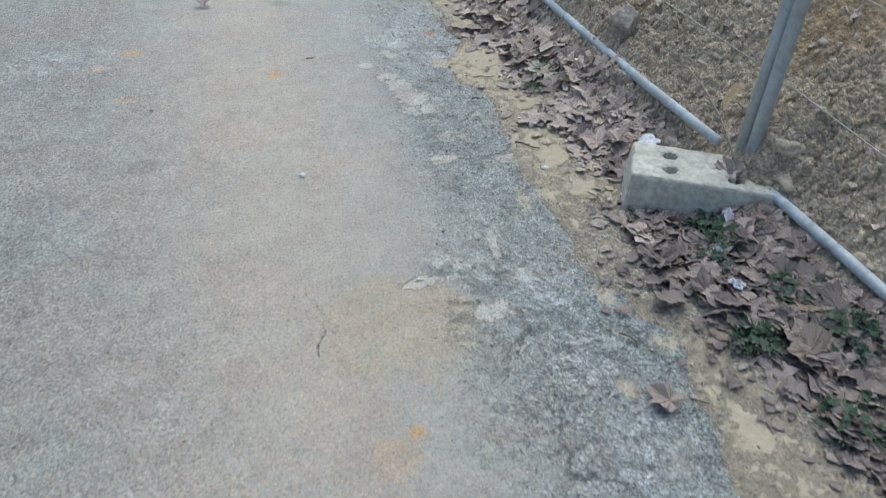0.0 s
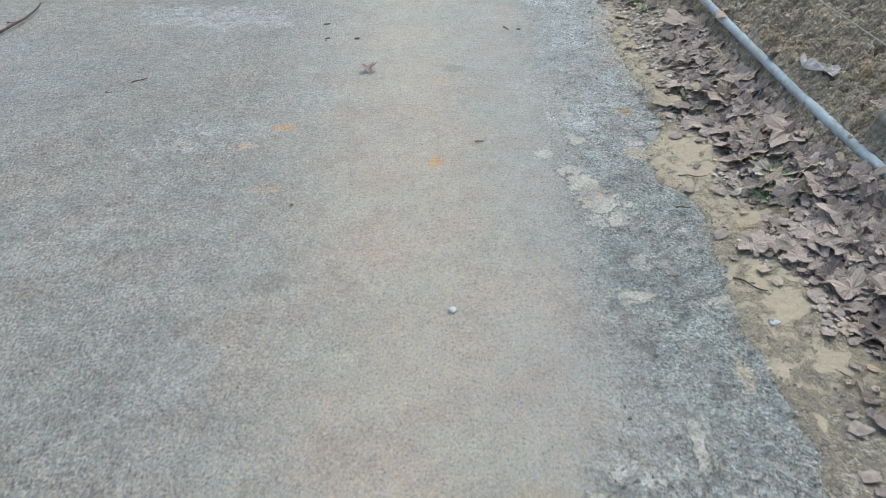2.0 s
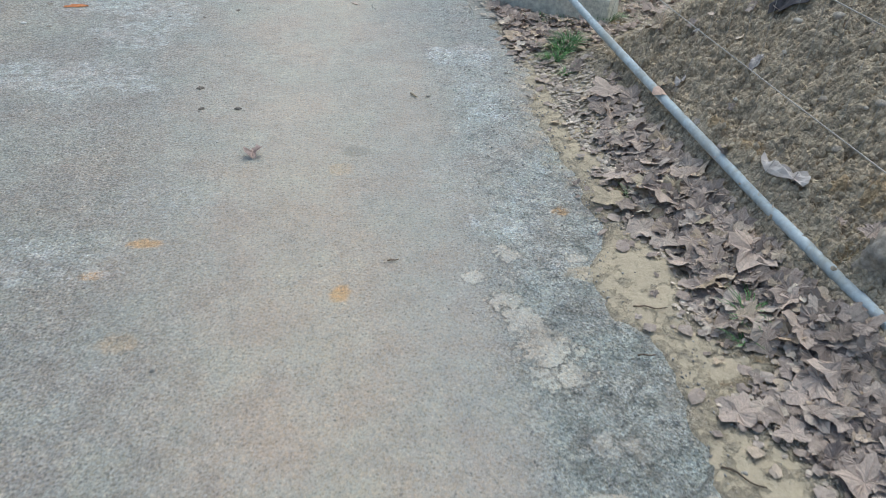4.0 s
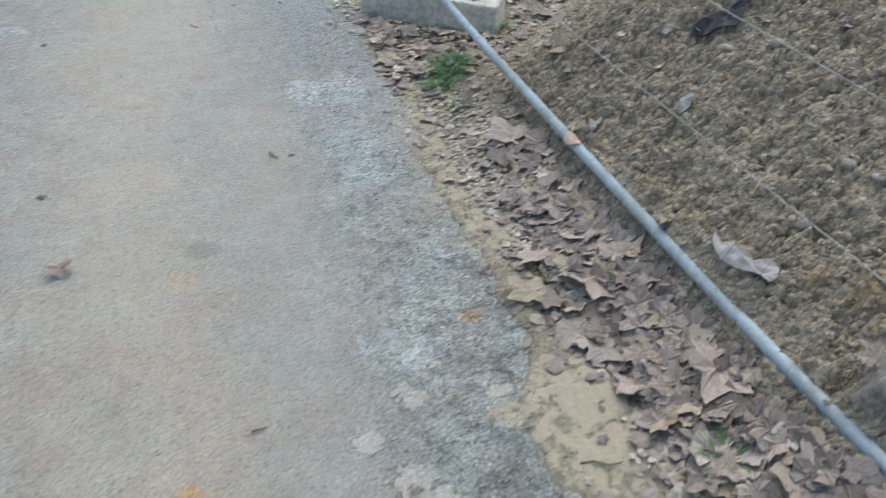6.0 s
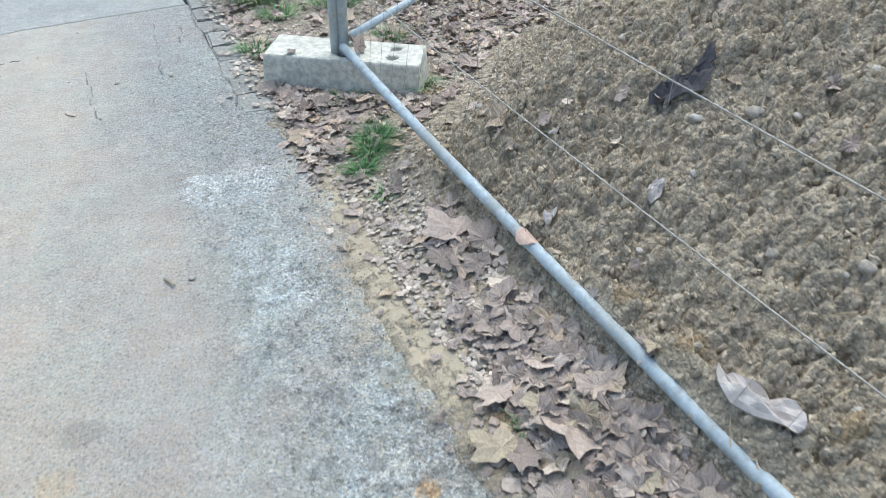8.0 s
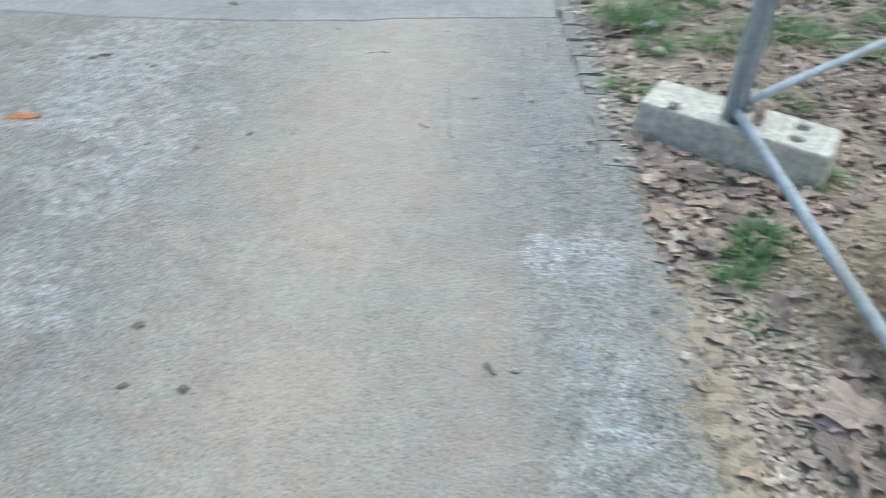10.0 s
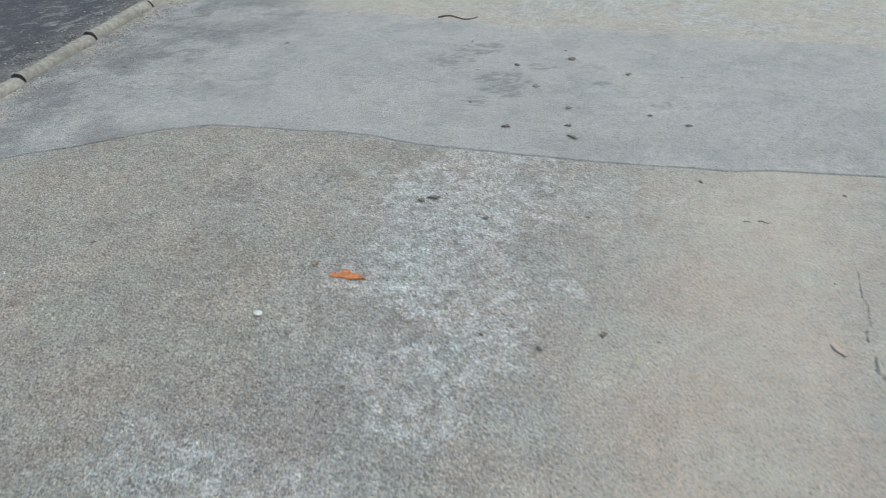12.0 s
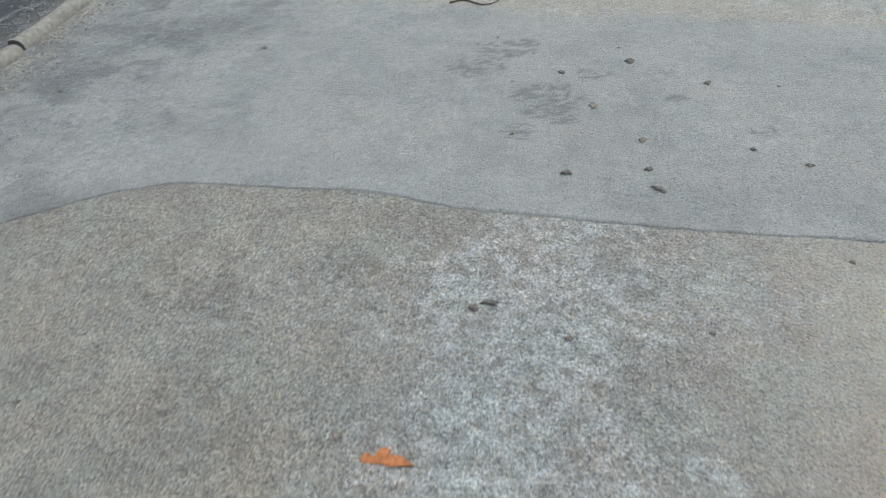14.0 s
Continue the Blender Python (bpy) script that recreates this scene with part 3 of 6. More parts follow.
def asphalt_colour(X, Y):
    big, mid, fine = fbm(X, Y, 1.1, 40, 3), fbm(X, Y, 5, 44, 4, 0.6), fbm(X, Y, 26, 47, 4, 0.65)
    ragged = 0.30 * (mid - 0.5) + 0.22 * (fine - 0.5)
    rgb = np.zeros(X.shape + (3,)) + np.array((0.40, 0.378, 0.335))
    rgb = over(rgb, step(0.40, 0.62, big), (0.385, 0.376, 0.345))
    # dust trodden along the middle
    mid_x = 0.03 + 0.08 * np.sin(Y * 0.9 + 0.6) + 0.10 * step(4.3, 5.3, Y)
    dust = np.exp(-((X - mid_x) / 0.38) ** 2) * step(0.1, 0.6, 0.55 + ragged * 1.1)
    rgb = over(rgb, 0.92 * dust, (0.495, 0.437, 0.36))
    far_dust = np.exp(-((X - 0.05) / 0.5) ** 2) * step(3.0, 4.5, Y)
    rgb = over(rgb, 0.5 * far_dust, (0.48, 0.455, 0.40))
    dust2 = np.exp(-((X + 2.2) / 0.6) ** 2) * step(3.8, 5.2, Y) * step(0.3, 0.7, 0.5 + ragged)
    rgb = over(rgb, 0.7 * dust2, (0.41, 0.385, 0.32))
    olive = step(0.42, 0.6, fbm(X, Y, 2.1, 53, 4, 0.6)) * step(4.6, 5.4, Y) * step(-0.9, -1.4, X)
    rgb = over(rgb, 0.5 * olive, (0.30, 0.28, 0.23))
    # smooth pale-grey wheel track beside the dust
    track = np.exp(-((X - 0.42) / 0.16) ** 2) * step(5.2, 4.6, Y)
    rgb = over(rgb, 0.4 * track, (0.43, 0.417, 0.375))
    # bare blue-grey stones towards the verge
    bare = step(0.48, 0.74, X + ragged * 0.6) * step(6.2, 4.9, Y)
    bare = bare * (1 - 0.6 * step(1.15, 1.35, Y) * step(2.2, 1.8, Y) * step(0.88, 0.66, X + 0.5 * ragged))
    rgb = over(rgb, 0.9 * bare, (0.405, 0.416, 0.38))
    rgb = over(rgb, 0.75 * bare * step(2.2, 3.2, Y), (0.475, 0.474, 0.442))
    pool = step(0.46, 0.58, fbm(X, Y, 3.3, 48, 4, 0.6)) * bare * step(3.4, 2.6, Y)
    pool = np.maximum(pool, blob(X, Y, 0.82, 2.45, 0.16, 0.36, 0.6, 225) * bare)
    rgb = over(rgb, 0.28 * pool, (0.325, 0.348, 0.325))
    bare2 = step(0.55, 0.95, X + ragged * 0.7 + 0.12) * step(1.9, 1.2, Y)
    rgb = over(rgb, 0.3 * bare2, (0.31, 0.33, 0.318))
    strip = step(0.12, 0.66, X + 1.3 * ragged) * step(4.3, 5.2, Y)
    rgb = over(rgb, 0.62 * strip, (0.345, 0.35, 0.338))
    coarse = 0.6 + (0.4 - 0.25 * step(2.6, 3.6, Y)) * np.maximum(bare, bare2) - 0.5 * dust - 0.3 * track
    warm_left = step(-1.1, -1.7, X + ragged) * step(4.3, 5.0, Y)
    rgb = over(rgb, 0.7 * warm_left, (0.405, 0.38, 0.325))
    left = step(-0.25, -0.7, X + 0.4 * ragged)
    coarse = np.maximum(coarse, 0.82 * left)
    rgb = over(rgb, 0.22 * left * step(0.45, 0.62, mid), (0.29, 0.278, 0.25))
    rgb = over(rgb, 0.35 * left * step(0.45, 0.3, big), (0.36, 0.34, 0.30))
    rubble = bare * step(3.6, 4.2, Y) * step(0.35, 0.55, fbm(X, Y, 3.4, 57, 4, 0.6))
    coarse = np.maximum(coarse, rubble)
    rgb = over(rgb, 0.40 * rubble * step(0.4, 0.6, fine), (0.33, 0.335, 0.32))
    crust = 0.30 * bare * step(0.45, 0.65, fbm(X, Y, 4, 49, 4, 0.6)) + 0.22 * left * step(0.5, 0.66, fbm(X, Y, 2.2, 51, 4, 0.6))
    # pale crusts
    for k, (cx, cy, rx, ry, amp) in enumerate([(0.69, 4.68, 0.15, 0.17, 1.3), (0.74, 4.17, 0.12, 0.2, 1.0), (0.73, 3.30, 0.08, 0.17, 0.8), (0.80, 1.45, 0.10, 0.13, 0.9), (0.84, 0.86, 0.10, 0.16, 0.8), (0.78, 1.12, 0.08, 0.10, 0.8), (0.682, 1.30, 0.06, 0.06, 0.6), (0.754, 1.142, 0.07, 0.05, 0.6),
                                                (-0.98, 5.85, 0.30, 0.50, 0.85), (-0.78, 5.20, 0.24, 0.36, 0.8), (-0.98, 4.43, 0.36, 0.22, 0.85), (-1.3, 4.50, 0.24, 0.18, 0.75), (-1.08, 5.42, 0.12, 0.14, 0.9), (-0.55, 6.05, 0.3, 0.24, 0.5),
                                                (0.50, 3.55, 0.10, 0.2, 0.4), (0.88, 3.62, 0.06, 0.12, 0.7), (0.57, 1.60, 0.10, 0.10, 0.5), (-1.6, 5.9, 0.4, 0.3, 0.4), (-0.75, 3.12, 0.34, 0.14, 0.6), (-0.45, 3.45, 0.2, 0.12, 0.4), (-1.1, 2.5, 0.3, 0.2, 0.35), (-0.55, 1.9, 0.12, 0.2, 0.35), (0.88, 4.72, 0.08, 0.07, 0.6),
                                                (0.66, 3.24, 0.11, 0.12, 0.85), (-0.52, 5.50, 0.07, 0.05, 0.9), (0.70, 5.3, 0.12, 0.14, 0.35)]):
        crust = np.maximum(crust, 0.85 * amp * blob(X, Y, cx, cy, rx, ry, 0.95, 100 + k))
    coarse = np.maximum(coarse, 0.85 * crust)
    # broken skin: lighter top layer left standing
    skin = np.zeros(X.shape)
    for k, (cx, cy, rx, ry, turn) in enumerate(SKIN):
        skin = np.maximum(skin, soft_blob(X, Y, cx, cy, rx, ry, turn))
    w = blob(X, Y, 0.32, 1.34, 0.24, 0.22, 0.5, 140) * step(0.135, 0.15, X + 0.04 * (fine - 0.5))
    rgb = over(rgb, 0.95 * w, (0.475, 0.413, 0.315))
    sand = sand_field(X, Y)
    # rust-red bits of brick dust
    for k, (cx, cy, rx, ry) in enumerate([(0.11, 2.92, 0.028, 0.035), (0.85, 3.31, 0.028, 0.028), (-0.47, 3.2, 0.045, 0.02), (-0.59, 3.05, 0.035, 0.02), (0.335, 0.985, 0.018, 0.02),
                                           (0.28, 0.93, 0.05, 0.06), (0.12, 3.62, 0.05, 0.05), (-0.45, 2.75, 0.05, 0.04)]):
        w = blob(X, Y, cx, cy, rx, ry, 0.7, 190 + k)
        rgb = over(rgb, (0.85 if k < 5 else 0.3) * w, (0.58, 0.37, 0.18))
    # oily stains
    for k, (cx, cy, rx, ry) in enumerate([(0.654, 2.03, 0.05, 0.08), (0.652, 2.338, 0.045, 0.03), (0.18, 3.75, 0.05, 0.04), (-1.9, 5.75, 0.12, 0.1), (-1.55, 6.0, 0.1, 0.08), (-2.2, 5.4, 0.08, 0.06), (-0.35, 2.25, 0.04, 0.04)]):
        w = blob(X, Y, cx, cy, rx, ry, 0.9, 210 + k)
        rgb = over(rgb, 0.4 * w, (0.20, 0.18, 0.155))
    rift = np.zeros(X.shape)
    for k, pts in enumerate(CRACKS_AND_SHADE):
        rift = np.maximum(rift, (0.95 if k in (4, 6, 7, 8) else 0.955 if k in (1, 9, 10) else 1.0) * closeness(X, Y, pts, 299 + k, 0.07))
    rift = np.maximum(rift, 0.985 * np.clip(1 - (crack_y(X) + 0.006 - Y) / 0.09, 0, 1))
    scab = np.maximum(bare * step(4.4, 3.6, Y), 0.5 * bare) * step(0.40, 0.62, X + 0.5 * ragged)
    scab = np.maximum(scab, step(1.75, 1.5, Y) * step(0.35, 0.6, X + 0.6 * ragged))
    return rgb, {"coarse": coarse, "crust": crust, "skin": skin, "sand": sand, "rift": rift, "scab": scab}


SKIN = [(0.575, 2.86, 0.05, 0.035, 0), (0.61, 2.76, 0.055, 0.10, 25), (0.655, 2.65, 0.075, 0.10, 25), (0.66, 2.55, 0.085, 0.05, 0), (0.50, 2.97, 0.04, 0.03, 0), (0.66, 2.17, 0.055, 0.03, 8), (0.55, 1.575, 0.06, 0.035, 0), (0.45, 1.50, 0.06, 0.03, 0),
        (0.70, 1.68, 0.016, 0.10, -5), (0.90, 2.14, 0.06, 0.03, 0), (0.62, 3.08, 0.04, 0.05, 0), (0.84, 3.05, 0.04, 0.02, 0), (0.76, 1.50, 0.06, 0.04, 0), (0.62, 1.36, 0.07, 0.04, 15)]
SAND = [(1.03, 1.165, 0.05, 0.03), (0.87, 1.03, 0.03, 0.03), (0.95, 1.38, 0.03, 0.05), (1.10, 0.84, 0.05, 0.10), (1.05, 2.12, 0.07, 0.11), (1.0, 2.22, 0.04, 0.05), (0.957, 1.888, 0.03, 0.05), (1.08, 1.90, 0.07, 0.05),
        (0.865, 1.87, 0.02, 0.06), (0.983, 1.71, 0.015, 0.05), (1.0, 2.95, 0.09, 0.11), (0.97, 2.82, 0.06, 0.05), (0.84, 2.97, 0.06, 0.04), (1.04, 2.66, 0.03, 0.06), (1.08, 2.53, 0.07, 0.06), (1.06, 3.65, 0.04, 0.07)]


def soft_blob(X, Y, cx, cy, rx, ry, turn=0.0):
    """A mound 1 high that falls to a half on its outline."""
    c, s = math.cos(radians(turn)), math.sin(radians(turn))
    u, v = (X - cx) * c + (Y - cy) * s, -(X - cx) * s + (Y - cy) * c
    return np.clip(1.1 - 0.6 * np.sqrt((u / rx) ** 2 + (v / ry) ** 2), 0, 1)


def sand_field(X, Y, spill=0.0):
    d, e = X - edge_x(Y), X - leaf_x(Y)
    lie_ = np.interp(Y, [0.5, 1.25, 1.38, 1.68, 1.8, 2.3, 2.38, 2.46, 3.08, 3.18, 3.4, 3.6, 4.5, 4.8, 5.1], [0.56, 0.56, 0.35, 0.36, 0.55, 0.66, 0.5, 0.62, 0.72, 0.5, 0.5, 0.66, 0.66, 0.5, 0])
    best = lie_ * step(-0.05 - spill, 0.02 - spill, d) * step(0.07, -0.02, e)
    best = np.maximum(best, 0.60 * step(3.45, 3.8, Y) * step(5.0, 4.6, Y) * step(-0.03, 0.02, d) * step(0.26, 0.10, e))
    best = np.maximum(best, (0.6 + 0.25 * step(3.2, 3.6, Y)) * lie_ * np.exp(-((d + 0.02) / (0.10 + 0.08 * step(3.2, 3.6, Y))) ** 2))
    for cx, cy, rx, ry in SAND:
        best = np.maximum(best, soft_blob(X, Y, cx, cy, rx, ry))
    return best


def closeness(X, Y, pts, seed, reach=0.06):
    """1 on a wandering line along pts, falling to 0 at reach metres."""
    px = X + 0.05 * (fbm(X, Y, 14, seed, 3) - 0.5)
    py = Y + 0.05 * (fbm(X, Y, 14, seed + 9, 3) - 0.5)
    best = np.full(X.shape, 9.0)
    for (x0, y0), (x1, y1) in zip(pts[:-1], pts[1:]):
        dx, dy = x1 - x0, y1 - y0
        u = np.clip(((px - x0) * dx + (py - y0) * dy) / (dx * dx + dy * dy), 0, 1)
        best = np.minimum(best, np.hypot(px - x0 - u * dx, py - y0 - u * dy))
    return np.clip(1 - best / reach, 0, 1)


# the line from (0.93, 5.15) is a raised edge's shadow painted dark; the rest are cracks and joints
CRACKS_AND_SHADE = [[(0.852, 5.17), (0.849, 5.6), (0.846, 6.0), (0.838, 6.5)], [(0.125, 1.54), (0.144, 1.447), (0.15, 1.34), (0.148, 1.24)], [(0.945, 2.25), (0.87, 2.18), (0.77, 2.15), (0.716, 2.162)],
          [(0.94, 2.05), (0.961, 2.022), (0.994, 1.923), (1.03, 1.89)], [(0.30, 5.85), (0.315, 5.5), (0.35, 5.2)], [(0.93, 5.15), (0.94, 4.95), (0.96, 4.8)], [(0.64, 6.46), (0.63, 6.09), (0.60, 5.6)],
          [(0.76, 6.3), (0.73, 6.0)], [(0.55, 5.5), (0.53, 5.35)], [(0.63, 1.424), (0.65, 1.38), (0.69, 1.35)], [(0.42, 1.515), (0.47, 1.51), (0.55, 1.565)]]


def asphalt_height(X, Y):
    Z = road_z(X, Y)
    ragged = 0.25 * (fbm(X, Y, 5, 44, 4, 0.6) - 0.5)
    bare = step(0.5, 0.7, X + ragged) * step(4.9, 4.3, Y)
    Z = Z - 0.006 * bare + 0.007 * bare * (fbm(X, Y, 30, 61, 3, 0.7) - 0.5)
    Z = Z + 0.010 * step(0.5, 0.7, X) * step(3.6, 4.2, Y) * step(5.9, 5.4, Y) * (fbm(X, Y, 24, 63, 3, 0.7) - 0.5)
    return Z - 0.03 * step(-0.04, 0.06, X - edge_x(Y) + 0.11 * (fbm(X, Y, 15, 65, 4, 0.65) - 0.5)) * step(5.3, 5.1, Y) - 0.05 * step(0.862, 0.872, X + 0.013 * (Y - 5.27)) * step(5.185, 5.205, Y)


def warped_asphalt():
    def warped(X, Y):
        top = crack_y(X)
        Y2 = np.where(Y > 5.0, 5.0 + (Y - 5.0) * (top + 0.015 - 5.0), Y)
        return X, Y2, asphalt_height(X, Y2) - 0.003 * step(0.010, 0.0, top - Y2)
    return warped


def inside_kerb(X, Y):
    return X > -3.695 - 0.14 * (Y - 6.86)


dense_x = np.concatenate([np.linspace(-4.0, -2.6, 36), np.linspace(-2.587, 1.13, 290)])
dense_y = np.concatenate([np.linspace(-4, 0.3, 70), np.linspace(0.312, 5.0, 385), np.linspace(5.01, 6.0, 110)])
road = grid_mesh("road", dense_x, dense_y, warped_asphalt(), ASPHALT, asphalt_colour, keep=inside_kerb)
tagged(road, "worn grey asphalt lane with dust, pale crusts and a crumbled edge", "road", kind="structure")


def slab_colour(X, Y):
    mid, fine = fbm(X, Y, 3, 240, 4, 0.6), fbm(X, Y, 22, 244, 4, 0.65)
    rgb = np.zeros(X.shape + (3,)) + np.array((0.415, 0.417, 0.40))
    rgb = over(rgb, 0.5 * step(0.45, 0.7, mid), (0.445, 0.44, 0.415))
    rgb = over(rgb, 0.9 * step(-2.3, -3.3, X + 1.6 * (mid - 0.5)) * step(0.38, 0.6, fbm(X, Y, 5, 249, 5, 0.7)), (0.22, 0.225, 0.22))
    rgb = over(rgb, 0.4 * step(0.5, 0.66, fbm(X, Y, 6, 247, 5, 0.65)), (0.30, 0.31, 0.30))
    for k, (cx, cy, r) in enumerate([(-1.185, 7.105, 0.09), (-1.154, 6.954, 0.08), (-1.436, 7.496, 0.10), (-1.255, 6.803, 0.05), (-1.5, 7.3, 0.08), (-1.05, 7.3, 0.06), (-0.7, 7.15, 0.04), (-0.4, 6.95, 0.04)]):
        rgb = over(rgb, 0.8 * blob(X, Y, cx, cy, r * 1.3, r, 0.9, 255 + k) * step(0.42, 0.56, fbm(X, Y, 45, 247, 3, 0.65)), (0.22, 0.225, 0.21))
    rgb = over(rgb, 0.35 * blob(X, Y, -2.9, 7.5, 0.3, 0.2, 0.9, 252), (0.22, 0.23, 0.22))
    sand = step(7.86, 7.98, Y + 0.16 * (fine - 0.5) + 0.1 * (mid - 0.5)) * step(-3.3, -2.2, X)
    rgb = over(rgb, 0.85 * sand, (0.50, 0.46, 0.385))
    gravel = step(8.05, 8.15, Y + 0.2 * (mid - 0.5)) * step(0.45, 0.6, mid)
    rgb = over(rgb, 0.5 * gravel, (0.40, 0.40, 0.38))
    sand2 = step(-3.42, -3.62, X + 0.14 * (Y - 6.86) + 0.5 * (fine - 0.5)) * step(0.3, 0.6, mid)
    rgb = over(rgb, 0.8 * sand2, (0.50, 0.45, 0.36))
    return rgb, {"coarse": 0.4 + 0.2 * sand + 0.5 * sand2 + 0.4 * step(-2.3, -3.2, X), "crust": 0.3 * step(0.5, 0.7, mid) + 0.3 * sand}


def slab_shape():
    def warped(X, Y):
        low = crack_y(X)
        Y2 = np.where(Y < 7.0, low + (Y - 6.0) * (7.0 - low), Y)
        Z = road_z(X, Y2) - 0.004 + 0.006 * step(0.0, 0.008, Y2 - low) + 0.004 * (fbm(X, Y2, 8, 262, 3) - 0.5)
        return X, Y2, Z + 0.008 * step(7.9, 8.1, Y2) * fbm(X, Y2, 30, 261, 3)
    return warped


slab = grid_mesh("pavement", np.linspace(-3.95, 0.83, 260), np.concatenate([np.concatenate([np.linspace(6.0, 6.03, 7), np.linspace(6.04, 7.0, 70)]), np.linspace(7.015, 9.2, 130), np.linspace(9.3, 16, 40)]), slab_shape(), SLAB, slab_colour, keep=inside_kerb)
tagged(slab, "smooth blue-grey concrete paving with dark spots and drifted sand", "pavement", kind="structure")

far_x = np.concatenate([np.linspace(-400, -12, 14), np.linspace(-11, 11, 45), np.linspace(12, 400, 14)])
ground = grid_mesh("ground", far_x, far_x, lambda X, Y: -0.09 + 0 * X, VERGE)
tagged(ground, "bare brown earth around the lane", "ground", kind="structure")

vx = np.concatenate([np.linspace(0.80, 2.4, 125), np.linspace(2.42, 6.5, 80)])
vy = np.concatenate([np.linspace(-4, 0.0, 60), np.linspace(0.013, 7.6, 560), np.linspace(7.63, 14, 90)])
def verge_fields(X, Y):
    d = X - edge_x(Y)
    rust = np.maximum(soft_blob(X, Y, 2.0, 2.05, 0.22, 0.16), 0.8 * soft_blob(X, Y, 1.62, 2.74, 0.14, 0.10))
    for cx, cy, r in RUSTY + [(1.19, 3.30, 0.03), (1.24, 3.55, 0.03), (1.05, 3.85, 0.05), (1.11, 2.48, 0.085), (1.06, 2.52, 0.05), (1.08, 3.42, 0.04)]:
        rust = np.maximum(rust, soft_blob(X, Y, cx, cy, r * 1.1, r * 1.1))
    return np.zeros(X.shape + (3,)), {"sand": np.maximum(sand_field(X, Y, 0.05), 0.42 * step(3.6, 4.3, Y) * step(1.95, 1.45, X) * step(1.1, 1.3, X)), "rust": rust}


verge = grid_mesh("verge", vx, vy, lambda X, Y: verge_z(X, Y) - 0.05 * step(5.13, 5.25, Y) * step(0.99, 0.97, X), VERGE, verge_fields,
                  keep=lambda X, Y: heap_z(X, Y) < verge_z(X, Y) + 0.06)
tagged(verge, "trampled brown soil strip beside the asphalt", "verge", kind="structure")

hx = np.concatenate([np.linspace(0.98, 1.25, 18), np.linspace(1.257, 2.5, 250), np.linspace(2.51, 3.6, 70), np.linspace(3.63, 6.5, 60)])
hy = np.concatenate([np.linspace(-4, 0.4, 50), np.linspace(0.42, 1.3, 60), np.linspace(1.306, 5.3, 720), np.linspace(5.315, 6.9, 90)])
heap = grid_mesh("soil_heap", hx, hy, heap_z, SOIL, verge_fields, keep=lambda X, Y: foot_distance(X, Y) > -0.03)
tagged(heap, "long heap of crumbly grey-brown soil behind the fence", "soil heap", kind="stuff")


# ---- pavers and kerb ----
paver_row = new("paver_edging")
tagged(paver_row, "row of worn concrete pavers edging the lane", "edging", kind="structure")


def paver_mesh(seed, w, l, h):
    bm = bmesh.new()
    bmesh.ops.create_cube(bm, size=1.0)
    for v in bm.verts:
        v.co = Vector((v.co.x * w, v.co.y * l, v.co.z * h))
    bmesh.ops.bevel(bm, geom=[e for e in bm.edges if all(v.co.z > 0 for v in e.verts)] + [e for e in bm.edges if abs(e.verts[0].co.z - e.verts[1].co.z) > h * 0.5],
                    offset=0.006, segments=2, affect="EDGES")
    for v in bm.verts:
        v.co += Vector((noise.noise(v.co * 30 + Vector((seed, 0, 0))), noise.noise(v.co * 30 + Vector((0, seed, 0))), 0.8 * noise.noise(v.co * 25 + Vector((0, 0, seed))))) * 0.014
    return solid(bm, PAVER, "paver", smooth=False)


paver_meshes = [paver_mesh(k * 5.3 + 1, 0.146, 0.174, 0.08) for k in range(8)]
for k in range(16):
    y = 5.27 + 0.181 * k
    p = part("paver", paver_meshes[k % 8], paver_row)
    p.matrix_world = pose(0.926 + 0.008 * math.sin(k * 2.1) - 0.010 * k * 0.18, y, -0.036 + 0.003 * math.sin(k * 3.7), 0.8 * math.sin(k * 1.9), 0.8 * math.cos(k * 2.3), 1.2 * math.sin(k * 4.1))

kerb = new("kerb")
tagged(kerb, "low rounded concrete kerb stones beside the dark road", "kerb", kind="structure")


def kerb_mesh(length):
    verts, faces = [], []
    profile = [(-0.045, -0.1), (-0.045, 0.02), (-0.036, 0.038), (-0.012, 0.048), (0.02, 0.045), (0.038, 0.03), (0.045, 0.005), (0.045, -0.1)]
    steps = [-length / 2, -length / 2 + 0.012, -length / 4, 0, length / 4, length / 2 - 0.012, length / 2]
    for i, y in enumerate(steps):
        k = 0.985 if i in (0, 6) else 1.0
        for x, z in profile:
            verts.append((x * k + 0.004 * math.sin(9 * y + 20 * z), y, z * k + 0.004 * math.sin(13 * y)))
    n = len(profile)
    for i in range(len(steps) - 1):
        for j in range(n - 1):
            a = i * n + j
            faces.append((a, a + 1, a + n + 1, a + n))
    faces += [tuple(range(n)), tuple(range((len(steps) - 1) * n, len(steps) * n))[::-1]]
    return mesh_from("kerb_stone", verts, faces, KERB)


kerb_data = kerb_mesh(0.645)
for k in range(-14, 13):
    y = 6.795 + 0.66 * k
    part("kerb_stone", kerb_data, kerb).matrix_world = pose(-3.695 - 0.14 * (y - 6.86) + 0.008 * math.sin(k * 5.1), y, 0.006 * math.sin(k * 2.2), 0, 0, 8.0 + math.sin(k * 3))

